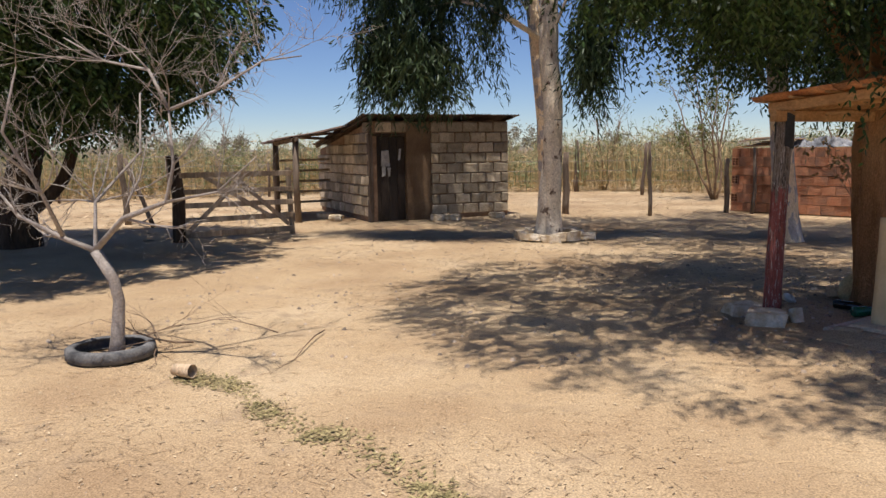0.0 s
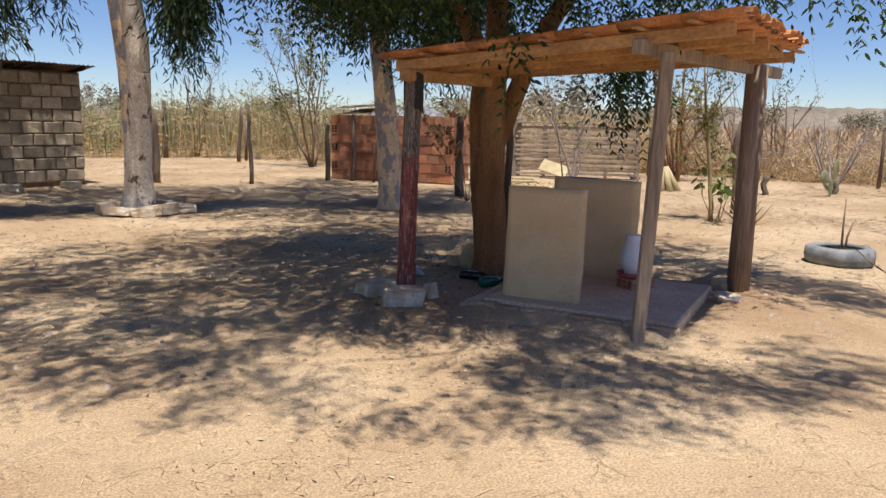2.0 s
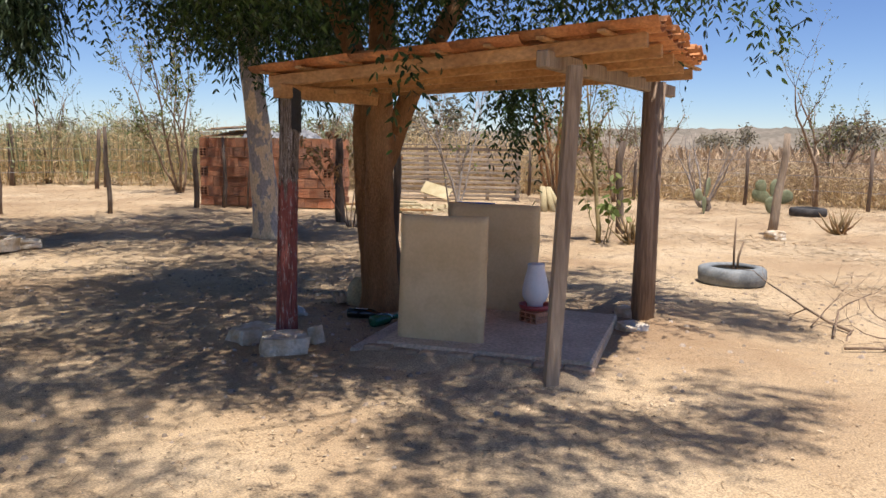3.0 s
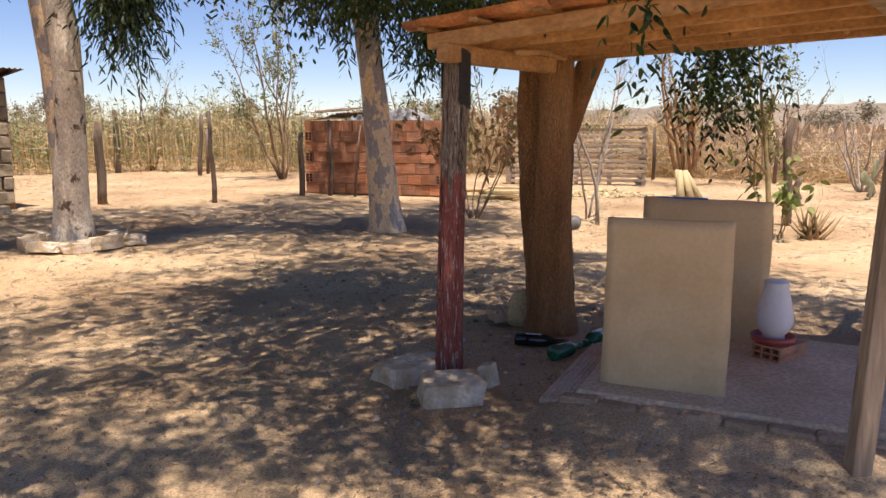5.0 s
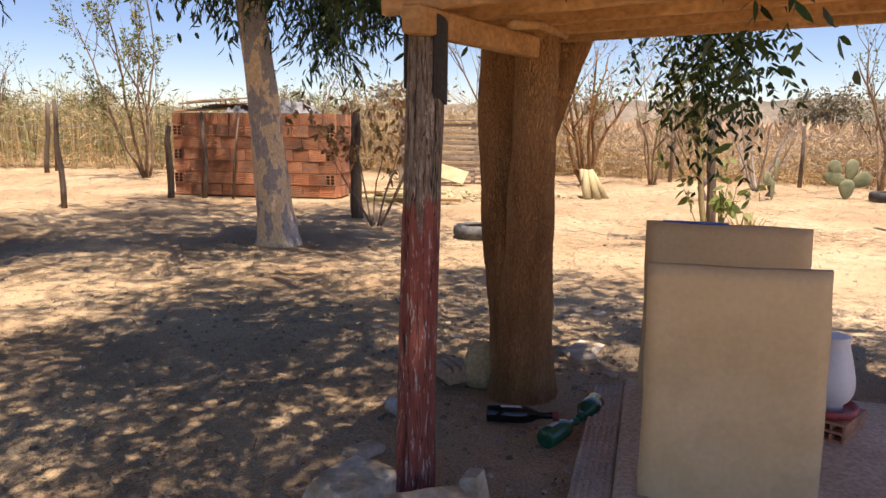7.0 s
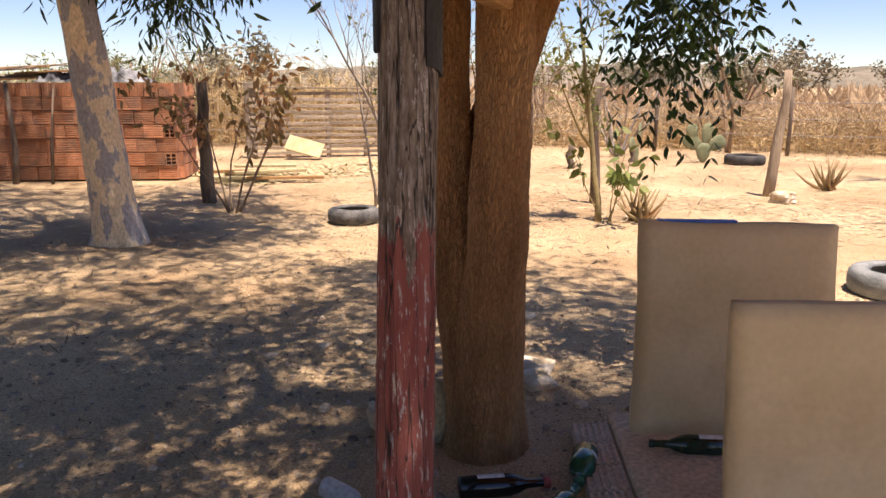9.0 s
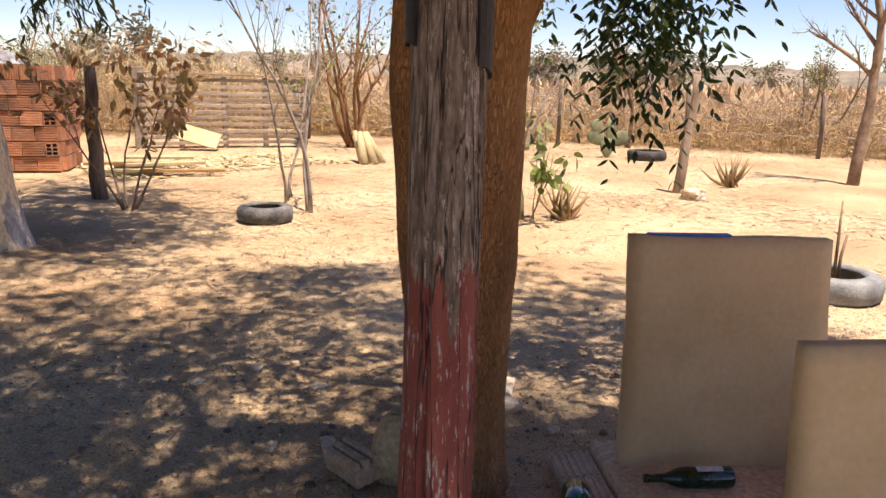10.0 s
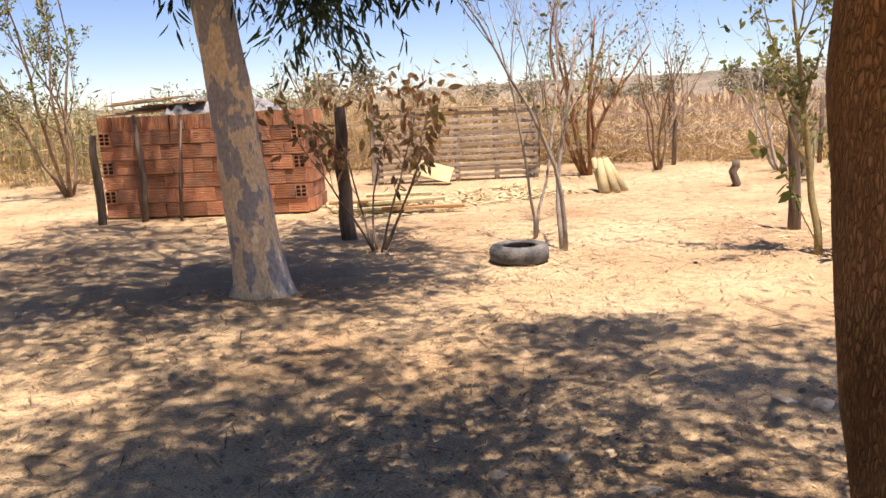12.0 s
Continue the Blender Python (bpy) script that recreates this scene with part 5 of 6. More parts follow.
def tyre(x, y, R, w, name, label, m_, tilt=(0, 0), z=0.0, cut=0.0):
    G = Geo()
    n, prof = 36, [(-0.36, -0.38), (-0.05, -0.5), (0.32, -0.46), (0.46, -0.34), (0.5, 0), (0.46, 0.34), (0.32, 0.46), (-0.05, 0.5), (-0.36, 0.38), (-0.31, 0.36), (-0.02, 0.42), (0.34, 0.3), (0.36, 0), (0.34, -0.3), (-0.02, -0.42), (-0.31, -0.36)]
    k = len(prof)
    m = Matrix.Translation((x, y, z)) @ pose(0, 0, w / 2 - 0.01, tilt[0], tilt[1], 0)
    for i in range(n):
        a = 2 * math.pi * i / n
        tread = 0.006 * (i % 2)
        for u, v in prof:
            rr = R - 0.5 * w * 0.9 + u * w * 0.9 + (tread if u > 0.4 else 0) + 0.012 * noise.noise(Vector((math.cos(a) * 2, math.sin(a) * 2, v + x)))
            G.v.append(m @ Vector((rr * math.cos(a), rr * math.sin(a), v * w)))
    G.f = [(i * k + j, ((i + 1) % n) * k + j, ((i + 1) % n) * k + (j + 1) % k, i * k + (j + 1) % k) for i in range(n) for j in range(k)]
    return solid(name, G, m_, label, "tyre", "tyres", smooth=True)


tyre(-3.645, 4.82, 0.335, 0.105, "tyre", "old grey tyre round the foot of the dead tree", M_TYREOLD)
tyre(6.68, 8.02, 0.36, 0.2, "tyre", "pale grey painted tyre used as a planter", M_TYRE)
tyre(5.16, 13.2, 0.29, 0.17, "tyre", "dark grey tyre planter with a torn rim", M_TYREOLD)
tyre(14.6, 13.9, 0.38, 0.2, "tyre", "old tyre lying in the yard", M_TYREDARK)
G = Geo()
G.tube([(6.68, 8.0, -0.02), (6.67, 8.0, 0.4), (6.68, 8.01, 0.72)], [0.014, 0.012, 0.007], 7)
G.tube([(6.70, 7.98, 0.05), (6.72, 7.98, 0.3), (6.77, 7.97, 0.46)], [0.014, 0.012, 0.010], 7)
solid("seedling", G, M_TWIG, "thin bare stick seedling in the tyre planter", "seedling", smooth=True)


def brush(x, y, sx, sy, n, seed, label):
    G, rg = Geo(), random.Random(seed)
    for _ in range(n):
        p = Vector((x + rg.uniform(-sx, sx), y + rg.uniform(-sy, sy), 0.02))
        a = rg.uniform(0, 6.28)
        pts, rad = limb(G, p, (math.cos(a), math.sin(a), 0.12), rg.uniform(0.7, 1.5), rg.uniform(0.006, 0.016), rg, 0.22, 5, 5, -0.02)
        twigs(G, pts, rad, rg, 2, 3, 0.7, 0.5, 0.02)
    G.v = [(a, b, max(c, ground_z(a, b) - 0.002)) for a, b, c in G.v]
    return solid("brushwood", G, M_TWIG, label, "brushwood", "brushwood", smooth=True)


brush(6.2, 5.5, 0.9, 0.6, 17, 5, "pile of dry cut thorny branches on the ground")
brush(-3.3, 5.4, 1.1, 0.5, 6, 6, "scattered dry twigs round the dead tree")

# cactus and aloe
def cactus(x, y, pads, label):
    ob = thing("cactus", (x, y, 0), label, "cactus", "cacti")
    for (dx, dy, z, w, h, tilt, turn) in pads:
        G = Geo()
        m = Matrix.Translation((x + dx, y + dy, z)) @ pose(0, 0, 0, 0, tilt, turn)
        prof = [(0.02, 0.0), (0.35, 0.1), (0.75, 0.32), (1.0, 0.62), (0.9, 0.82), (0.55, 0.96), (0.05, 1.0)]
        G.lathe([(r * w / 2, t * h) for r, t in prof], m @ Matrix.Diagonal((1, 0.2, 1, 1)), 14)
        part("pad", G, M_CACTUS, ob, "", True)
    return ob


cactus(12.65, 15.0, ((0, 0, -0.03, 0.16, 0.42, 0, 10), (-0.03, 0, 0.32, 0.27, 0.38, -62, 15), (0.03, 0, 0.35, 0.30, 0.50, 28, 30)), "small prickly pear with three flat pads")
cactus(14.25, 14.6, ((0, 0, -0.03, 0.32, 0.42, 0, -30), (0, 0, 0.28, 0.32, 0.48, -62, -35), (0.02, 0, 0.33, 0.30, 0.46, 12, -20), (0.1, 0, 0.25, 0.30, 0.42, 58, -40), (-0.15, 0.1, 0.42, 0.26, 0.36, -20, -30)), "prickly pear with spreading flat pads")


def aloe(x, y, n, L, seed, label):
    rg = random.Random(seed)
    ob = thing("aloe", (x, y, 0), label, "plant", "spiky plants")
    for k in range(n):
        a, el = 2 * math.pi * k / n + rg.random(), rg.uniform(0.5, 1.3)
        d = Vector((math.cos(a) * math.cos(el), math.sin(a) * math.cos(el), math.sin(el)))
        b = Vector((x, y, -0.02)) + Vector((rg.uniform(-0.12, 0.12), rg.uniform(-0.12, 0.12), 0))
        G = Geo()
        G.tube([b, b + d * L * 0.5, b + d * L + Vector((0, 0, 0.06))], [0.028, 0.022, 0.003], 6)
        part("leaf", G, M_ALOE, ob, "", True)


aloe(12.2, 11.2, 16, 0.45, 1, "dry spiky aloe clump on bare ground")
aloe(7.75, 11.2, 18, 0.42, 2, "spiky aloe clump with reddish leaves")

# ---- small things round the shelter ----
def broken_stone(c, size, rg, turn):
    """A split stone: flat faces, sharp chipped edges."""
    bm = bmesh.new()
    for sx in (-1, 1):
        for sy in (-1, 1):
            for sz in (-1, 1):
                for _ in range(2):
                    bm.verts.new((sx * rg.uniform(0.7, 1.08), sy * rg.uniform(0.66, 1.06), sz * rg.uniform(0.7, 1.0)))
    bmesh.ops.convex_hull(bm, input=bm.verts)
    bmesh.ops.delete(bm, geom=[v for v in bm.verts if not v.link_faces], context="VERTS")
    bmesh.ops.subdivide_edges(bm, edges=bm.edges, cuts=2, use_grid_fill=True)
    m = Matrix.Rotation(radians(turn), 3, "Z") @ Matrix.Rotation(rg.uniform(-0.16, 0.16), 3, "X")
    o = Vector((rg.uniform(0, 50), rg.uniform(0, 50), 0))
    G = Geo()
    vs = []
    for k, v in enumerate(bm.verts):
        v.index = k
        p = v.co * (1 + 0.07 * noise.noise(v.co * 2 + o) + 0.05 * noise.noise(v.co * 7 + o))
        vs.append(Vector(c) + m @ Vector((p.x * size[0], p.y * size[1], p.z * size[2])))
    G.add(vs, [tuple(x.index for x in f.verts) for f in bm.faces])
    bm.free()
    return G


rng = random.Random(2)
for (x, y, sx, sy, sz, t, lb) in ((1.34, 7.37, 0.17, 0.13, 0.085, 20, "pale squared stone at the foot of the red post"), (1.49, 6.99, 0.185, 0.13, 0.095, -8, "pale limestone block at the foot of the red post"),
                              (1.76, 7.14, 0.06, 0.045, 0.10, 40, "grey stone wedged beside the post"), (1.53, 7.75, 0.09, 0.06, 0.03, 10, "flat stone on the ground"),
                              (3.42, 8.62, 0.14, 0.1, 0.025, 30, "flat tile shard on the ground"), (3.3, 8.5, 0.12, 0.1, 0.025, 70, "flat tile shard on the ground"),
                              (4.55, 7.05, 0.12, 0.1, 0.06, 30, "grey stone beside the shelter post"), (4.25, 6.62, 0.13, 0.09, 0.04, 0, "flat grey stone beside the pad")):
    solid("stone", broken_stone((x, y, ground_z(x, y) + sz * 0.62), (sx * 0.9, sy * 0.95, sz * 0.72), rng, t), M_STONE, lb, "stone", "stones")
for k in range(9):
    a = 2 * math.pi * k / 9
    h = rng.uniform(0.065, 0.105)
    G = broken_stone((-1.25 + 0.5 * math.cos(a), 13.45 + 0.46 * math.sin(a), h * 0.8), (rng.uniform(0.14, 0.22), rng.uniform(0.1, 0.15), h), rng, math.degrees(a) + 90)
    solid("stone", G, M_STONE, "pale stone set round the foot of the gum tree", "stone", "stones round the gum tree")
for x, y in ((-0.62, 13.4), (-3.0, 17.6), (-3.9, 16.9), (-4.2, 16.7), (-6.6, 16.5), (10.4, 10.9), (-7.1, 17.0)):
    G = Geo()
    G.rock((x, y, 0.06), (rng.uniform(0.15, 0.25), rng.uniform(0.12, 0.18), rng.uniform(0.07, 0.11)), rng)
    solid("stone", G, M_STONE, "loose pale stone lying on the ground", "stone", "loose stones")
for x, y, r, h, t in ((2.79, 9.26, 0.055, 0.012, 10), (2.38, 9.72, 0.05, 0.012, 0), (2.24, 8.86, 0.04, 0.018, 40), (2.43, 8.72, 0.06, 0.02, 60), (4.11, 9.37, 0.09, 0.014, 20), (4.02, 9.52, 0.07, 0.012, 80),
                      (2.71, 9.68, 0.05, 0.01, 30), (3.25, 8.14, 0.045, 0.018, 0), (3.21, 7.89, 0.055, 0.02, 50), (2.9, 9.6, 0.03, 0.012, 15)):
    G = Geo()
    G.rock((x, y, ground_z(x, y) + h * 0.5), (r, r * 0.62, h), rng, Matrix.Rotation(radians(t), 3, "Z"))
    solid("stone_flake", G, M_STONE, "small flat pale stone flake in the dust", "stone", "stone flakes")


def bottle(a, b, r, glass, label, band, cap=False):
    a, b = Vector(a), Vector(b)
    L = (b - a).length
    ob = thing("bottle", a, label, "bottle", "bottles")
    m = frame_at(a, (b - a)) @ pose(0, 0, 0, 0, 90, 0)
    G = Geo()
    G.lathe([(r * 0.85, 0), (r, 0.02 * L), (r, 0.55 * L), (r * 0.85, 0.64 * L), (r * 0.42, 0.76 * L), (r * 0.36, 0.93 * L), (r * 0.42, 0.95 * L), (r * 0.42, L)], m, 18)
    part("glass", G, glass, ob, "", True)
    G = Geo()
    z0, z1, a0, a1 = band
    n = 10
    for z in (z0 * L, z1 * L):
        for i in range(n + 1):
            t = radians(a0 + (a1 - a0) * i / n)
            G.v.append(m @ Vector((r * 1.012 * math.cos(t), r * 1.012 * math.sin(t), z)))
    G.f = [(i, i + 1, n + 2 + i, n + 1 + i) for i in range(n)]
    part("label", G, M_LABEL, ob, "worn pale paper label", True)
    if cap:
        G = Geo()
        G.lathe([(r * 0.3, 0.94 * L), (r * 0.52, 0.945 * L), (r * 0.52, 1.02 * L), (r * 0.4, 1.03 * L)], m, 14)
        part("cap", G, M_REDP, ob, "red screw cap", True)


bottle((2.22, 7.84, 0.045), (2.52, 7.665, 0.04), 0.043, M_DARKGLASS, "dark glass bottle with a red cap lying on the ground", (0.2, 0.5, 120, 200), True)
bottle((2.30, 7.44, 0.048), (2.57, 7.565, 0.045), 0.048, M_GREENGLASS, "green glass bottle lying on the ground", (0.15, 0.4, 100, 190))
bottle((2.80, 7.72, 0.052), (2.60, 7.58, 0.048), 0.052, M_GREENGLASS, "second green bottle lying by the pad", (0.2, 0.3, 100, 150))
bottle((1.84, 8.17, 0.04), (1.88, 7.92, 0.04), 0.04, M_CLEAR, "dusty clear plastic bottle lying on the ground", (0.3, 0.4, 100, 150))
bottle((3.20, 7.30, 0.122), (2.96, 7.53, 0.118), 0.04, M_DGREENGLASS, "dark green bottle lying against the slab", (0.12, 0.42, 150, 260))

ob = thing("poultry_drinker", (3.50, 6.90, 0.17), "white plastic poultry drinker on a red tray", "drinker")
G = Geo()
G.lathe([(0.064, 0.02), (0.064, 0.05), (0.088, 0.075), (0.102, 0.105), (0.107, 0.14), (0.104, 0.18), (0.1, 0.2), (0.09, 0.25), (0.08, 0.29), (0.072, 0.32), (0.0685, 0.335), (0.0695, 0.36), (0.0705, 0.37), (0.062, 0.372), (0.005, 0.368)], Matrix.Translation((3.50, 6.90, 0.17)), 24)
part("jar", G, M_WHITE, ob, "white ribbed plastic jar", True)
G = Geo()
G.lathe([(0.10, 0.002), (0.125, 0.01), (0.13, 0.045), (0.122, 0.045), (0.118, 0.018), (0.05, 0.018)], Matrix.Translation((3.50, 6.90, 0.17)), 24)
part("tray", G, M_REDP, ob, "red plastic drinking tray", True)


def hollow_brick(x, y, z, turn, label):
    G = Geo()
    m = Matrix.Translation((x, y, z)) @ pose(0, 0, 0, 0, 0, turn)
    L, W, H, t = 0.29, 0.18, 0.09, 0.012
    for zz in (-H / 2 + t / 2, 0, H / 2 - t / 2):
        G.box((L, W, t), m @ pose(0, 0, zz), 0.002)
    for yy in (-W / 2 + t / 2, -W / 6, W / 6, W / 2 - t / 2):
        for s in (-1, 1):
            G.box((L - 0.002, t, H / 2 - 1.4 * t), m @ pose(0, yy, s * H / 4), 0.001)
    return solid("hollow_brick", G, M_BRICK, label, "brick")


hollow_brick(3.535, 6.88, 0.125, 18, "red hollow clay brick under the drinker")
G = Geo()
m = Matrix.Translation((2.335, 8.45, 0.062)) @ pose(0, 0, 0, -8, 6, 80)
for y, w in ((-0.044, 0.032), (0.0, 0.034), (0.044, 0.032)):
    G.box((0.25, w, 0.10), m @ pose(0, y, 0), 0.006, 0.003, rng)
G.box((0.246, 0.115, 0.07), m @ pose(0, 0, -0.013), 0.004)
solid("mud_brick", G, M_EDGEBRICK, "old tan slotted brick lying against the pot", "brick")
G = Geo()
m = Matrix.Translation((2.44, 8.31, 0.0)) @ pose(0, 0, 0, -10, 16, 0)
G.lathe([(0.07, -0.01), (0.098, 0.04), (0.108, 0.10), (0.102, 0.17), (0.082, 0.22), (0.062, 0.25), (0.056, 0.256), (0.05, 0.25), (0.058, 0.21), (0.07, 0.17), (0.005, 0.14)], m, 28)
solid("clay_pot", G, M_TERRA, "tan earthen pot leaning by the tree foot", "pot", smooth=True)
G = Geo()
beam(G, (3.19, 7.72, 0.978), (3.43, 7.50, 0.978), 0.035, 0.012, 0.003)
solid("plastic_strip", G, M_BLUE, "blue plastic strip lying on the slab top", "strip")
G = Geo()
m = Matrix.Translation((-2.80, 4.41, 0.05)) @ pose(0, 0, 0, 0, 88, -12) @ Matrix.Scale(0.68, 4)
G.lathe([(0.062, 0), (0.066, 0.08), (0.07, 0.17), (0.075, 0.25), (0.066, 0.25), (0.058, 0.13), (0.05, 0.01)], m, 18)
solid("clay_pipe", G, M_PADTILE, "broken pale clay pipe on the ground", "pipe", smooth=True)

# firewood and cut stumps
rng = random.Random(12)
for k in range(12):
    G = Geo()
    a = Vector((5.2 + rng.uniform(0, 0.7), 17.6 + rng.uniform(-0.5, 0.5), 0.03 + 0.05 * (k % 4)))
    d = Vector((0.85, -0.35 + rng.uniform(-0.25, 0.25), 0))
    beam(G, a, a + d * rng.uniform(0.8, 1.3), 0.09, 0.045)
    solid("firewood", G, M_YBOARD if k % 3 else M_BEAM, "split pale firewood stick in a heap", "firewood", "firewood heap")
for x, y in ((9.42, 16.5), (9.62, 16.45), (9.86, 16.5), (9.6, 16.7)):
    G = Geo()
    G.tube([(x, y, -0.03), (x * 0.6 + 0.4 * 9.62, y + 0.16, 0.28), (x * 0.3 + 0.7 * 9.65, y + 0.3, 0.52)], [0.085, 0.065, 0.04], 7, 0.2)
    solid("log", G, M_YBOARD, "pale cut log propped on the shrub", "log", "cut logs", smooth=True)

# ---- tall dry field, fence line, scrub ----
rn = np.random.default_rng(77)


def edge(az):
    """Distance of the field's edge from the yard, by bearing in degrees."""
    return float(np.interp(az, (-60, -20, 0, 8, 25, 45, 60, 95), (30, 29.5, 29, 27.5, 25.5, 24.0, 22.5, 22)))


def field_points(n, a0, a1, depth, power=2.0):
    az = rn.uniform(a0, a1, n)
    d = np.array([edge(a) for a in az]) + depth * rn.random(n) ** power + rn.normal(0, 0.5, n)
    return np.stack([d * np.sin(np.radians(az)), d * np.cos(np.radians(az))], 1), az, d


def reeds(name, label, n, a0, a1, h0, h1, material, depth=14, blades=4, lean=0.1, width=0.022, bl=0.55):
    P, az, d = field_points(n, a0, a1, depth)
    B, D, L, W = [], [], [], []
    for (x, y), q in zip(P, d):
        clump = 0.75 + 0.5 * noise.noise(Vector((x * 0.35, y * 0.35, 3)))
        h = rn.uniform(h0, h1) * clump
        w = np.array((rn.normal(0, lean), rn.normal(0, lean), 1.0))
        B.append((x, y, -0.05)), D.append(w), L.append(h), W.append(width * rn.uniform(0.7, 1.5))
        for _ in range(blades):
            t = rn.uniform(0.1, 0.95) * h
            B.append((x + w[0] * t, y + w[1] * t, t))
            D.append((rn.normal(), rn.normal(), rn.uniform(-0.3, 1.4))), L.append(bl * rn.uniform(0.5, 1.3)), W.append(width * rn.uniform(0.8, 1.8))
    me = leaf_mesh(name, B, D, np.array(L), np.array(W), material, rn, True)
    return tagged(new(name, me), label, "grass", kind="stuff")


reeds("tall_dry_grass", "tall dry straw-coloured grass and stalks", 16000, -60, 32, 1.5, 2.5, M_REED, width=0.014, bl=0.42)
reeds("crop_stand", "greenish leafy tops of a tall dry crop", 4200, -60, 18, 2.1, 2.9, M_CROP, depth=16, blades=10, width=0.034, bl=0.22)
reeds("dry_brush_field", "low dry brush and straw-brown grass", 15000, 14, 98, 0.6, 1.5, M_REDGRASS, depth=26, blades=6, lean=0.25, width=0.013, bl=0.45)
reeds("tall_dry_grass", "pale dry grass along the yard's edge", 7500, 28, 98, 0.5, 1.35, M_REED, depth=6, blades=4, lean=0.2, width=0.014, bl=0.35)
reeds("grass_fringe", "short dry grass along the field's edge", 2600, -60, 95, 0.2, 0.7, M_REED, depth=3, blades=3, lean=0.4, bl=0.3)
# far brush beyond
B, D, L, W = [], [], [], []
for _ in range(9000):
    a, d = math.radians(rn.uniform(-60, 98)), 42 + 180 * rn.random() ** 2
    B.append((d * math.sin(a), d * math.cos(a), -0.05)), D.append((rn.normal(0, 0.5), rn.normal(0, 0.5), 1)), L.append(rn.uniform(0.8, 2.0)), W.append(rn.uniform(0.15, 0.6))
tagged(new("far_brush", leaf_mesh("far_brush", B, D, np.array(L), np.array(W), M_REDGRASS, rn, True)), "distant dry brush reaching to the ridge", "brush", kind="stuff")

rg = random.Random(4)
for k in range(3):
    x, y, h = 0, 0, rg.uniform(2.4, 3.6)
    tree = thing("far_bush", (0, 0, 0), "distant grey-green scrub bush", "bush", "far bushes")
    G, tips = Geo(), []
    for s in range(5):
        pts, rad = limb(G, (rg.uniform(-0.3, 0.3), rg.uniform(-0.3, 0.3), -0.1), (rg.uniform(-0.7, 0.7), rg.uniform(-0.7, 0.7), 1), h * 0.8, 0.07, rg, 0.2, 5, 4)
        twigs(G, pts, rad, rg, 2, 4, 0.9, 0.5, 0.1, tips)
    part("stem", G, M_TWIG, tree, "", True)
    B = [np.array(tips[rg.randrange(len(tips))][0]) + rn.normal(0, 0.22, 3) for _ in range(1400)]
    part("foliage", leaf_mesh("foliage", B, rn.normal(size=(1400, 3)), rn.uniform(0.15, 0.3, 1400), rn.uniform(0.08, 0.16, 1400), M_BUSH, rn), None, tree)
    for j in range(15):
        a, d = math.radians(rg.uniform(-58, 95)), 75 + 190 * rg.random() ** 1.3
        c = pose(d * math.sin(a), d * math.cos(a), 0, 0, 0, rg.uniform(0, 360))
        if j == 0:
            tree.matrix_basis = c
        else:
            t2 = copy_thing(tree, c)
            s = rg.uniform(0.7, 1.5) * (1 + d / 260)
            t2.scale = (s * 1.2, s * 1.2, s)

wire = thing("wire_fence", (0, 27, 0), "thin barbed wire strung between field-edge posts", "fence")
pts = []
for az in range(-48, 92, 7):
    d = edge(az) - 1.2
    pts.append(Vector((d * math.sin(radians(az)), d * math.cos(radians(az)), 0)))
for p in pts:
    G = Geo()
    h = 1.35 + 0.3 * noise.noise(p)
    G.tube([p + Vector((0, 0, -0.05)), p + Vector((0.02, 0, h * 0.5)), p + Vector((0.05 * noise.noise(p * 3), 0, h))], [0.05, 0.045, 0.04], 7, 0.2)
    part("post", G, M_POSTWOOD, wire, "", True)
for z in (0.45, 0.8, 1.15):
    G = Geo()
    G.tube([p + Vector((0, 0, z + 0.02 * math.sin(i * 3))) for i, p in enumerate(pts)], [0.006] * len(pts), 4)
    part("wire", G, M_WIRE, wire, "", True)

# ---- litter on the ground ----
def litter(name, label, n, box, L, W, material, flat=0.12, keep=None):
    B, D = [], []
    while len(B) < n:
        x, y = rn.uniform(box[0], box[2]), rn.uniform(box[1], box[3])
        if keep and rn.random() > keep(x, y):
            continue
        a = rn.uniform(0, 6.28)
        B.append((x, y, ground_z(x, y) + 0.006)), D.append((math.cos(a), math.sin(a), rn.uniform(-0.02, flat)))
    n = len(B)
    base, way = np.array(B), np.array(D)
    way /= np.linalg.norm(way, axis=1)[:, None]
    side = np.cross(way, (0, 0, 1.0)) + rn.normal(0, 0.15, (n, 3))
    ll, ww = rn.uniform(*L, n)[:, None], rn.uniform(*W, n)[:, None]
    v = np.stack([base, base + way * ll * 0.5 + side * ww, base + way * ll, base + way * ll * 0.5 - side * ww], 1).reshape(-1, 3)
    me = bpy.data.meshes.new(name)
    me.from_pydata([tuple(p) for p in v], [], [(4 * i, 4 * i + 1, 4 * i + 2, 4 * i + 3) for i in range(n)])
    me.materials.append(material)
    return tagged(new(name, me), label, "litter", kind="stuff")


def patchy(x, y):
    under = 0.45 * math.exp(-(((x - 2) / 4.5) ** 2 + ((y - 9.5) / 5) ** 2))
    return max(0.01, min(1, (0.25 if y > 7 else 0.08 if y > 5 else -0.12) + under + 1.3 * noise.noise(Vector((x * 0.45, y * 0.45, 2)))))


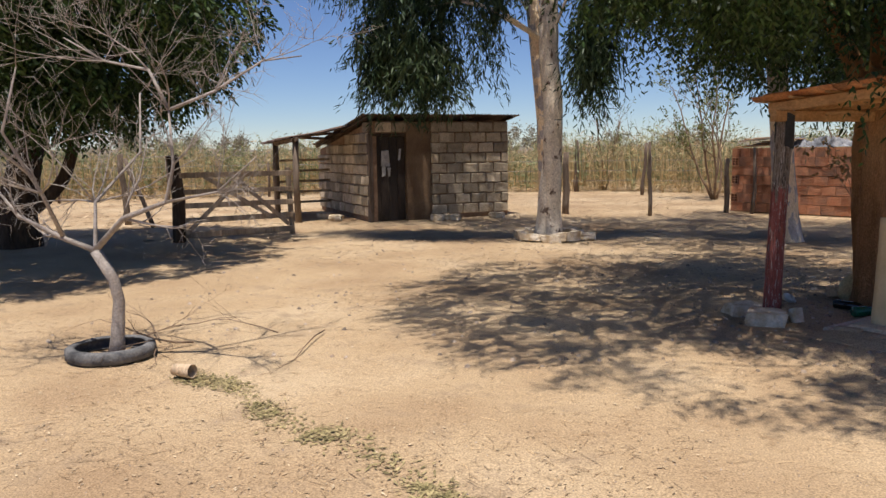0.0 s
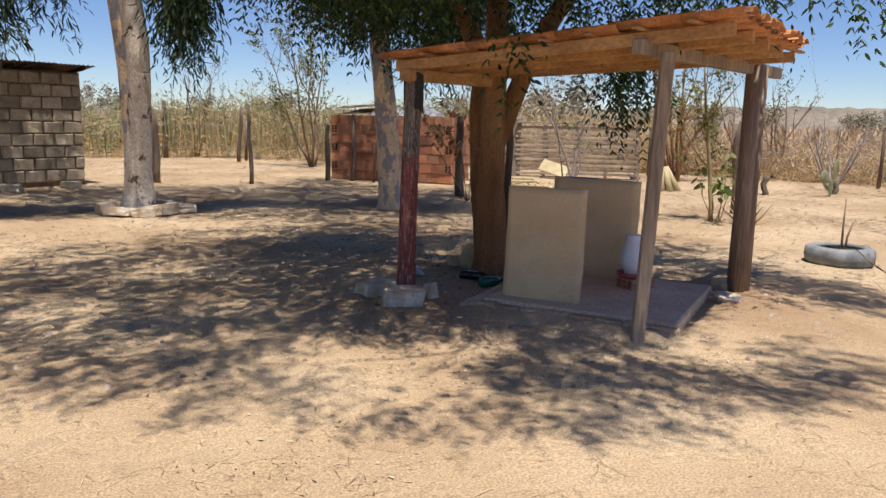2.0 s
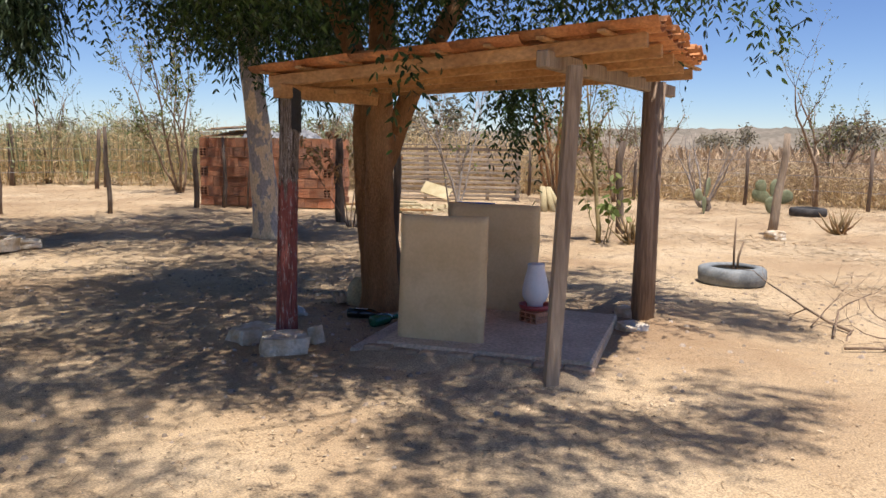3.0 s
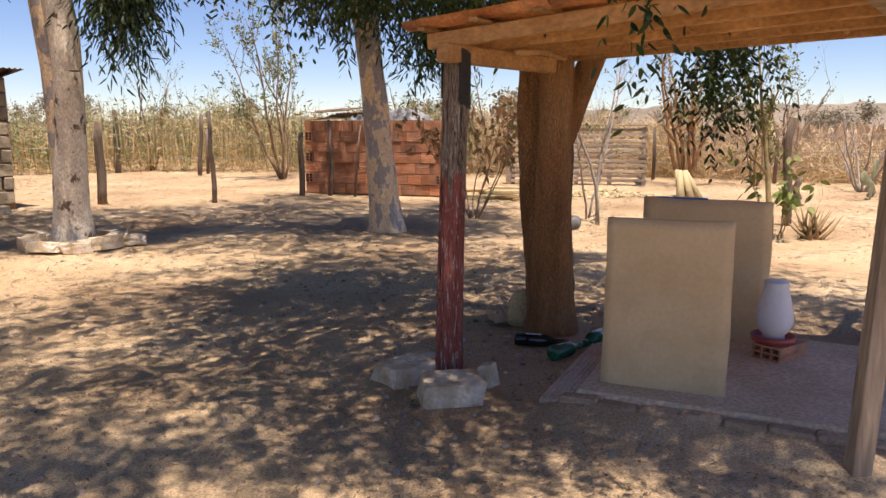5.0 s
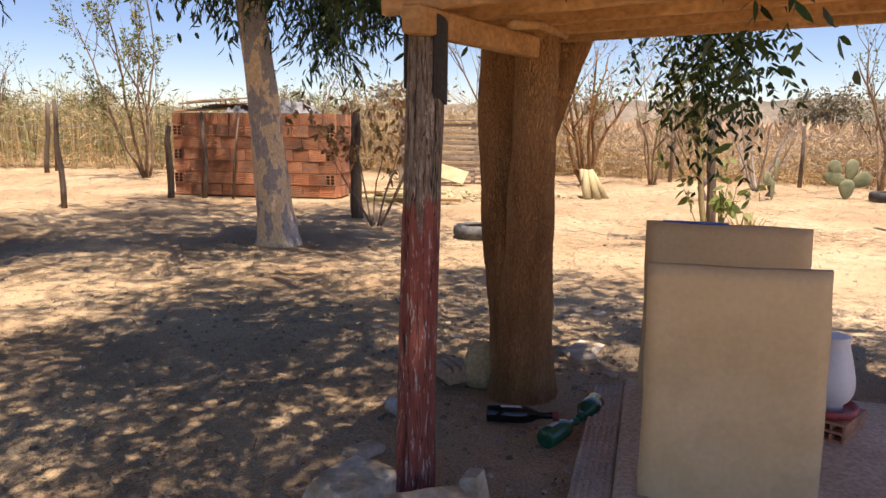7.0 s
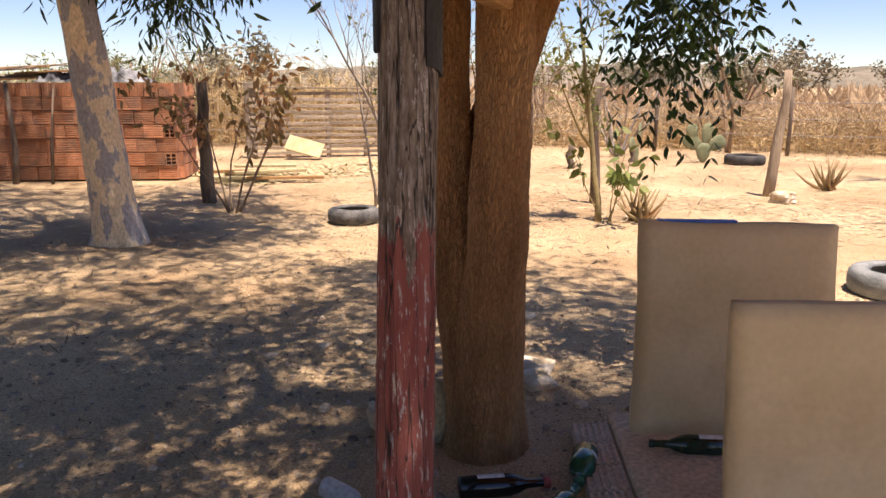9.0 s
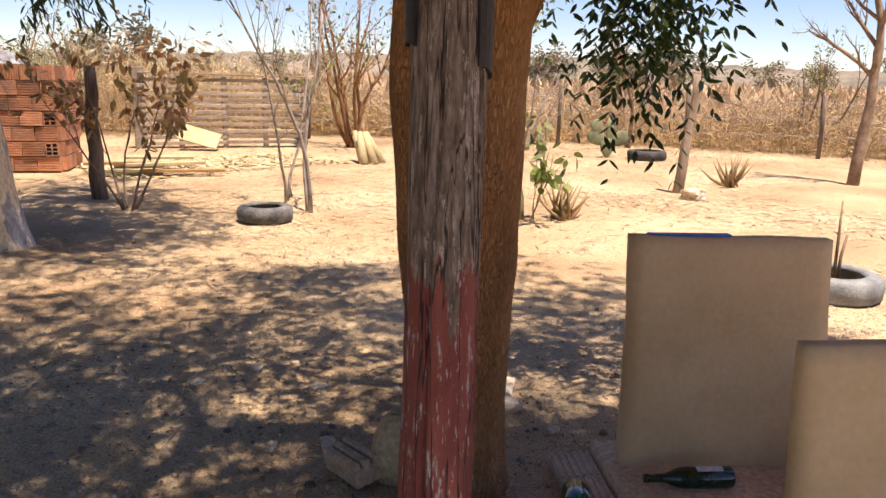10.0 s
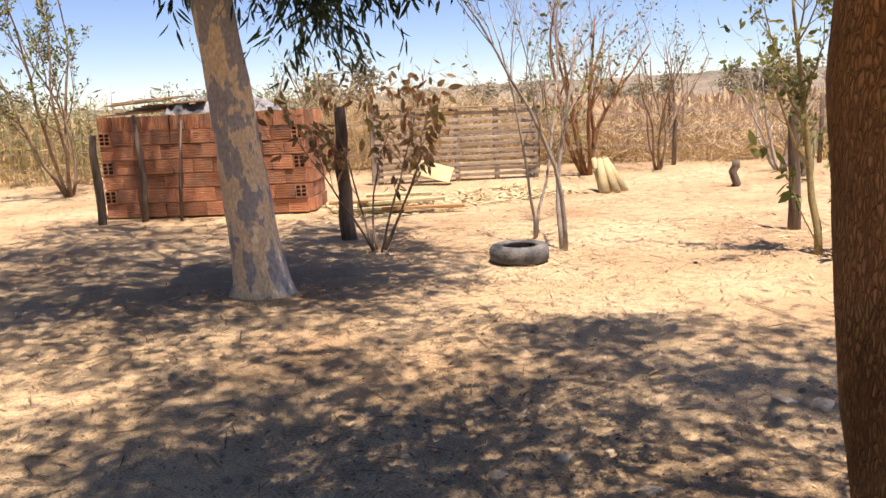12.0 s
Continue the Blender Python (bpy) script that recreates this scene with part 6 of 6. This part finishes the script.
litter("fallen_leaves", "small dry fallen leaves scattered over the yard", 20000, (-6, -0.5, 10, 17), (0.012, 0.045), (0.002, 0.005), M_LITTER, 0.2, patchy)
litter("fallen_twigs", "thin dry twigs and stems scattered over the yard", 6500, (-6, -0.5, 10, 16), (0.05, 0.22), (0.0012, 0.003), M_LITTER, 0.08, patchy)
litter("straw", "pale chopped stalks strewn over the far yard", 26000, (-8, 12.5, 20, 28), (0.04, 0.22), (0.004, 0.012), M_STRAWLIT, 0.16)
litter("straw", "pale chopped stalks strewn over the far yard", 9000, (7.5, 6, 22, 16), (0.05, 0.3), (0.004, 0.012), M_STRAWLIT, 0.12, patchy)
litter("straw", "pale chopped stalks strewn behind the gate", 3000, (-22, 12, -7.5, 28), (0.08, 0.45), (0.01, 0.035), M_STRAWLIT, 0.2)
litter("fallen_stalks", "dark dry stalks and sticks strewn over the far yard", 21000, (-8, 10, 20, 27), (0.04, 0.26), (0.003, 0.009), M_LITTER, 0.22)
litter("bark_chips", "small dark chips and dry leaf scraps in the trodden dust", 14000, (-4, 4.5, 10, 17), (0.012, 0.045), (0.002, 0.007), M_CHIP, 0.15, patchy)
litter("leaf_scraps", "pale dry leaf scraps and chaff in the trodden dust", 13000, (-4, 2.5, 9, 16), (0.012, 0.05), (0.003, 0.009), M_STRAWLIT, 0.2, patchy)
litter("husks", "heap of pale broken husks and chips by the slat fence", 1400, (5.3, 16.8, 9.3, 18.8), (0.06, 0.26), (0.01, 0.035), M_YBOARD, 0.35)


def curled_stems(n, box, material):
    """Thin bent leaf stalks lying in the dust."""
    V, F = [], []
    for _ in range(n):
        x, y, a = rn.uniform(box[0], box[2]), rn.uniform(box[1], box[3]), rn.uniform(0, 6.28)
        L, bend, w = rn.uniform(0.03, 0.14) * (1 + rn.random() ** 4), rn.normal(0, 0.35), rn.uniform(0.0008, 0.0019)
        for i in range(5):
            nx_, ny_ = -math.sin(a) * w, math.cos(a) * w
            z = ground_z(x, y) + 0.004 + 0.004 * math.sin(i * 1.3)
            V += [(x - nx_, y - ny_, z), (x + nx_, y + ny_, z + 0.001)]
            x, y, a = x + math.cos(a) * L / 4, y + math.sin(a) * L / 4, a + bend + rn.normal(0, 0.15)
        k = len(V) - 10
        F += [(k + 2 * i, k + 2 * i + 2, k + 2 * i + 3, k + 2 * i + 1) for i in range(4)]
    me = bpy.data.meshes.new("leaf_stalks")
    me.from_pydata(V, [], F)
    me.materials.append(material)
    return tagged(new("leaf_stalks", me), "thin curled brown leaf stalks lying over the sand", "litter", kind="stuff")


curled_stems(9000, (-5.5, 0.6, 8, 12), M_STALK)


def drift(x, y):
    """A band of gathered leaves that winds across the bare ground."""
    return math.exp(-((y - (4.51 - 0.655 * (x + 2.73) + 0.08 * math.sin(x * 5))) / 0.11) ** 2) * (0.25 + 0.75 * (noise.noise(Vector((x * 2.2, y * 2.2, 0))) > 0))


litter("leaf_drift", "narrow drift of dry leaves across the sand", 1900, (-2.8, 2.8, -0.3, 4.8), (0.02, 0.07), (0.004, 0.009), M_OLIVE, 0.3, drift)
G = Geo()
for _ in range(5200):
    x, y = rn.uniform(-5, 8), rn.uniform(0, 14)
    s = 0.005 + 0.022 * rn.random() ** 5
    z = ground_z(x, y)
    if y < 5 and s > 0.008:
        s = 0.005
    o = [(s * (1 + rn.uniform(-0.3, 0.3)) * math.cos(k * 1.2566), s * (1 + rn.uniform(-0.3, 0.3)) * math.sin(k * 1.2566)) for k in range(5)]
    G.add([(x + a, y + b, z - 0.002) for a, b in o] + [(x + a * 0.6, y + b * 0.6, z + s * rn.uniform(0.5, 0.9)) for a, b in o],
          [(k, (k + 1) % 5, 5 + (k + 1) % 5, 5 + k) for k in range(5)] + [(5, 6, 7, 8, 9)])
for _ in range(1500):
    x, y = rn.normal(2.5, 1.2), rn.normal(8.6, 1.4)
    s = 0.007 + 0.02 * rn.random() ** 3
    z = ground_z(x, y)
    o = [(s * (1 + rn.uniform(-0.35, 0.35)) * math.cos(k * 1.0472), s * (1 + rn.uniform(-0.35, 0.35)) * math.sin(k * 1.0472)) for k in range(6)]
    G.add([(x + a, y + b, z - 0.002) for a, b in o] + [(x + a * 0.62, y + b * 0.62, z + s * rn.uniform(0.4, 0.8)) for a, b in o],
          [(k, (k + 1) % 6, 6 + (k + 1) % 6, 6 + k) for k in range(6)] + [(6, 7, 8, 9, 10, 11)])
tagged(new("pebbles", G.mesh("pebbles", M_PEBBLE)), "small pebbles and clods scattered over the yard", "pebbles", kind="stuff")
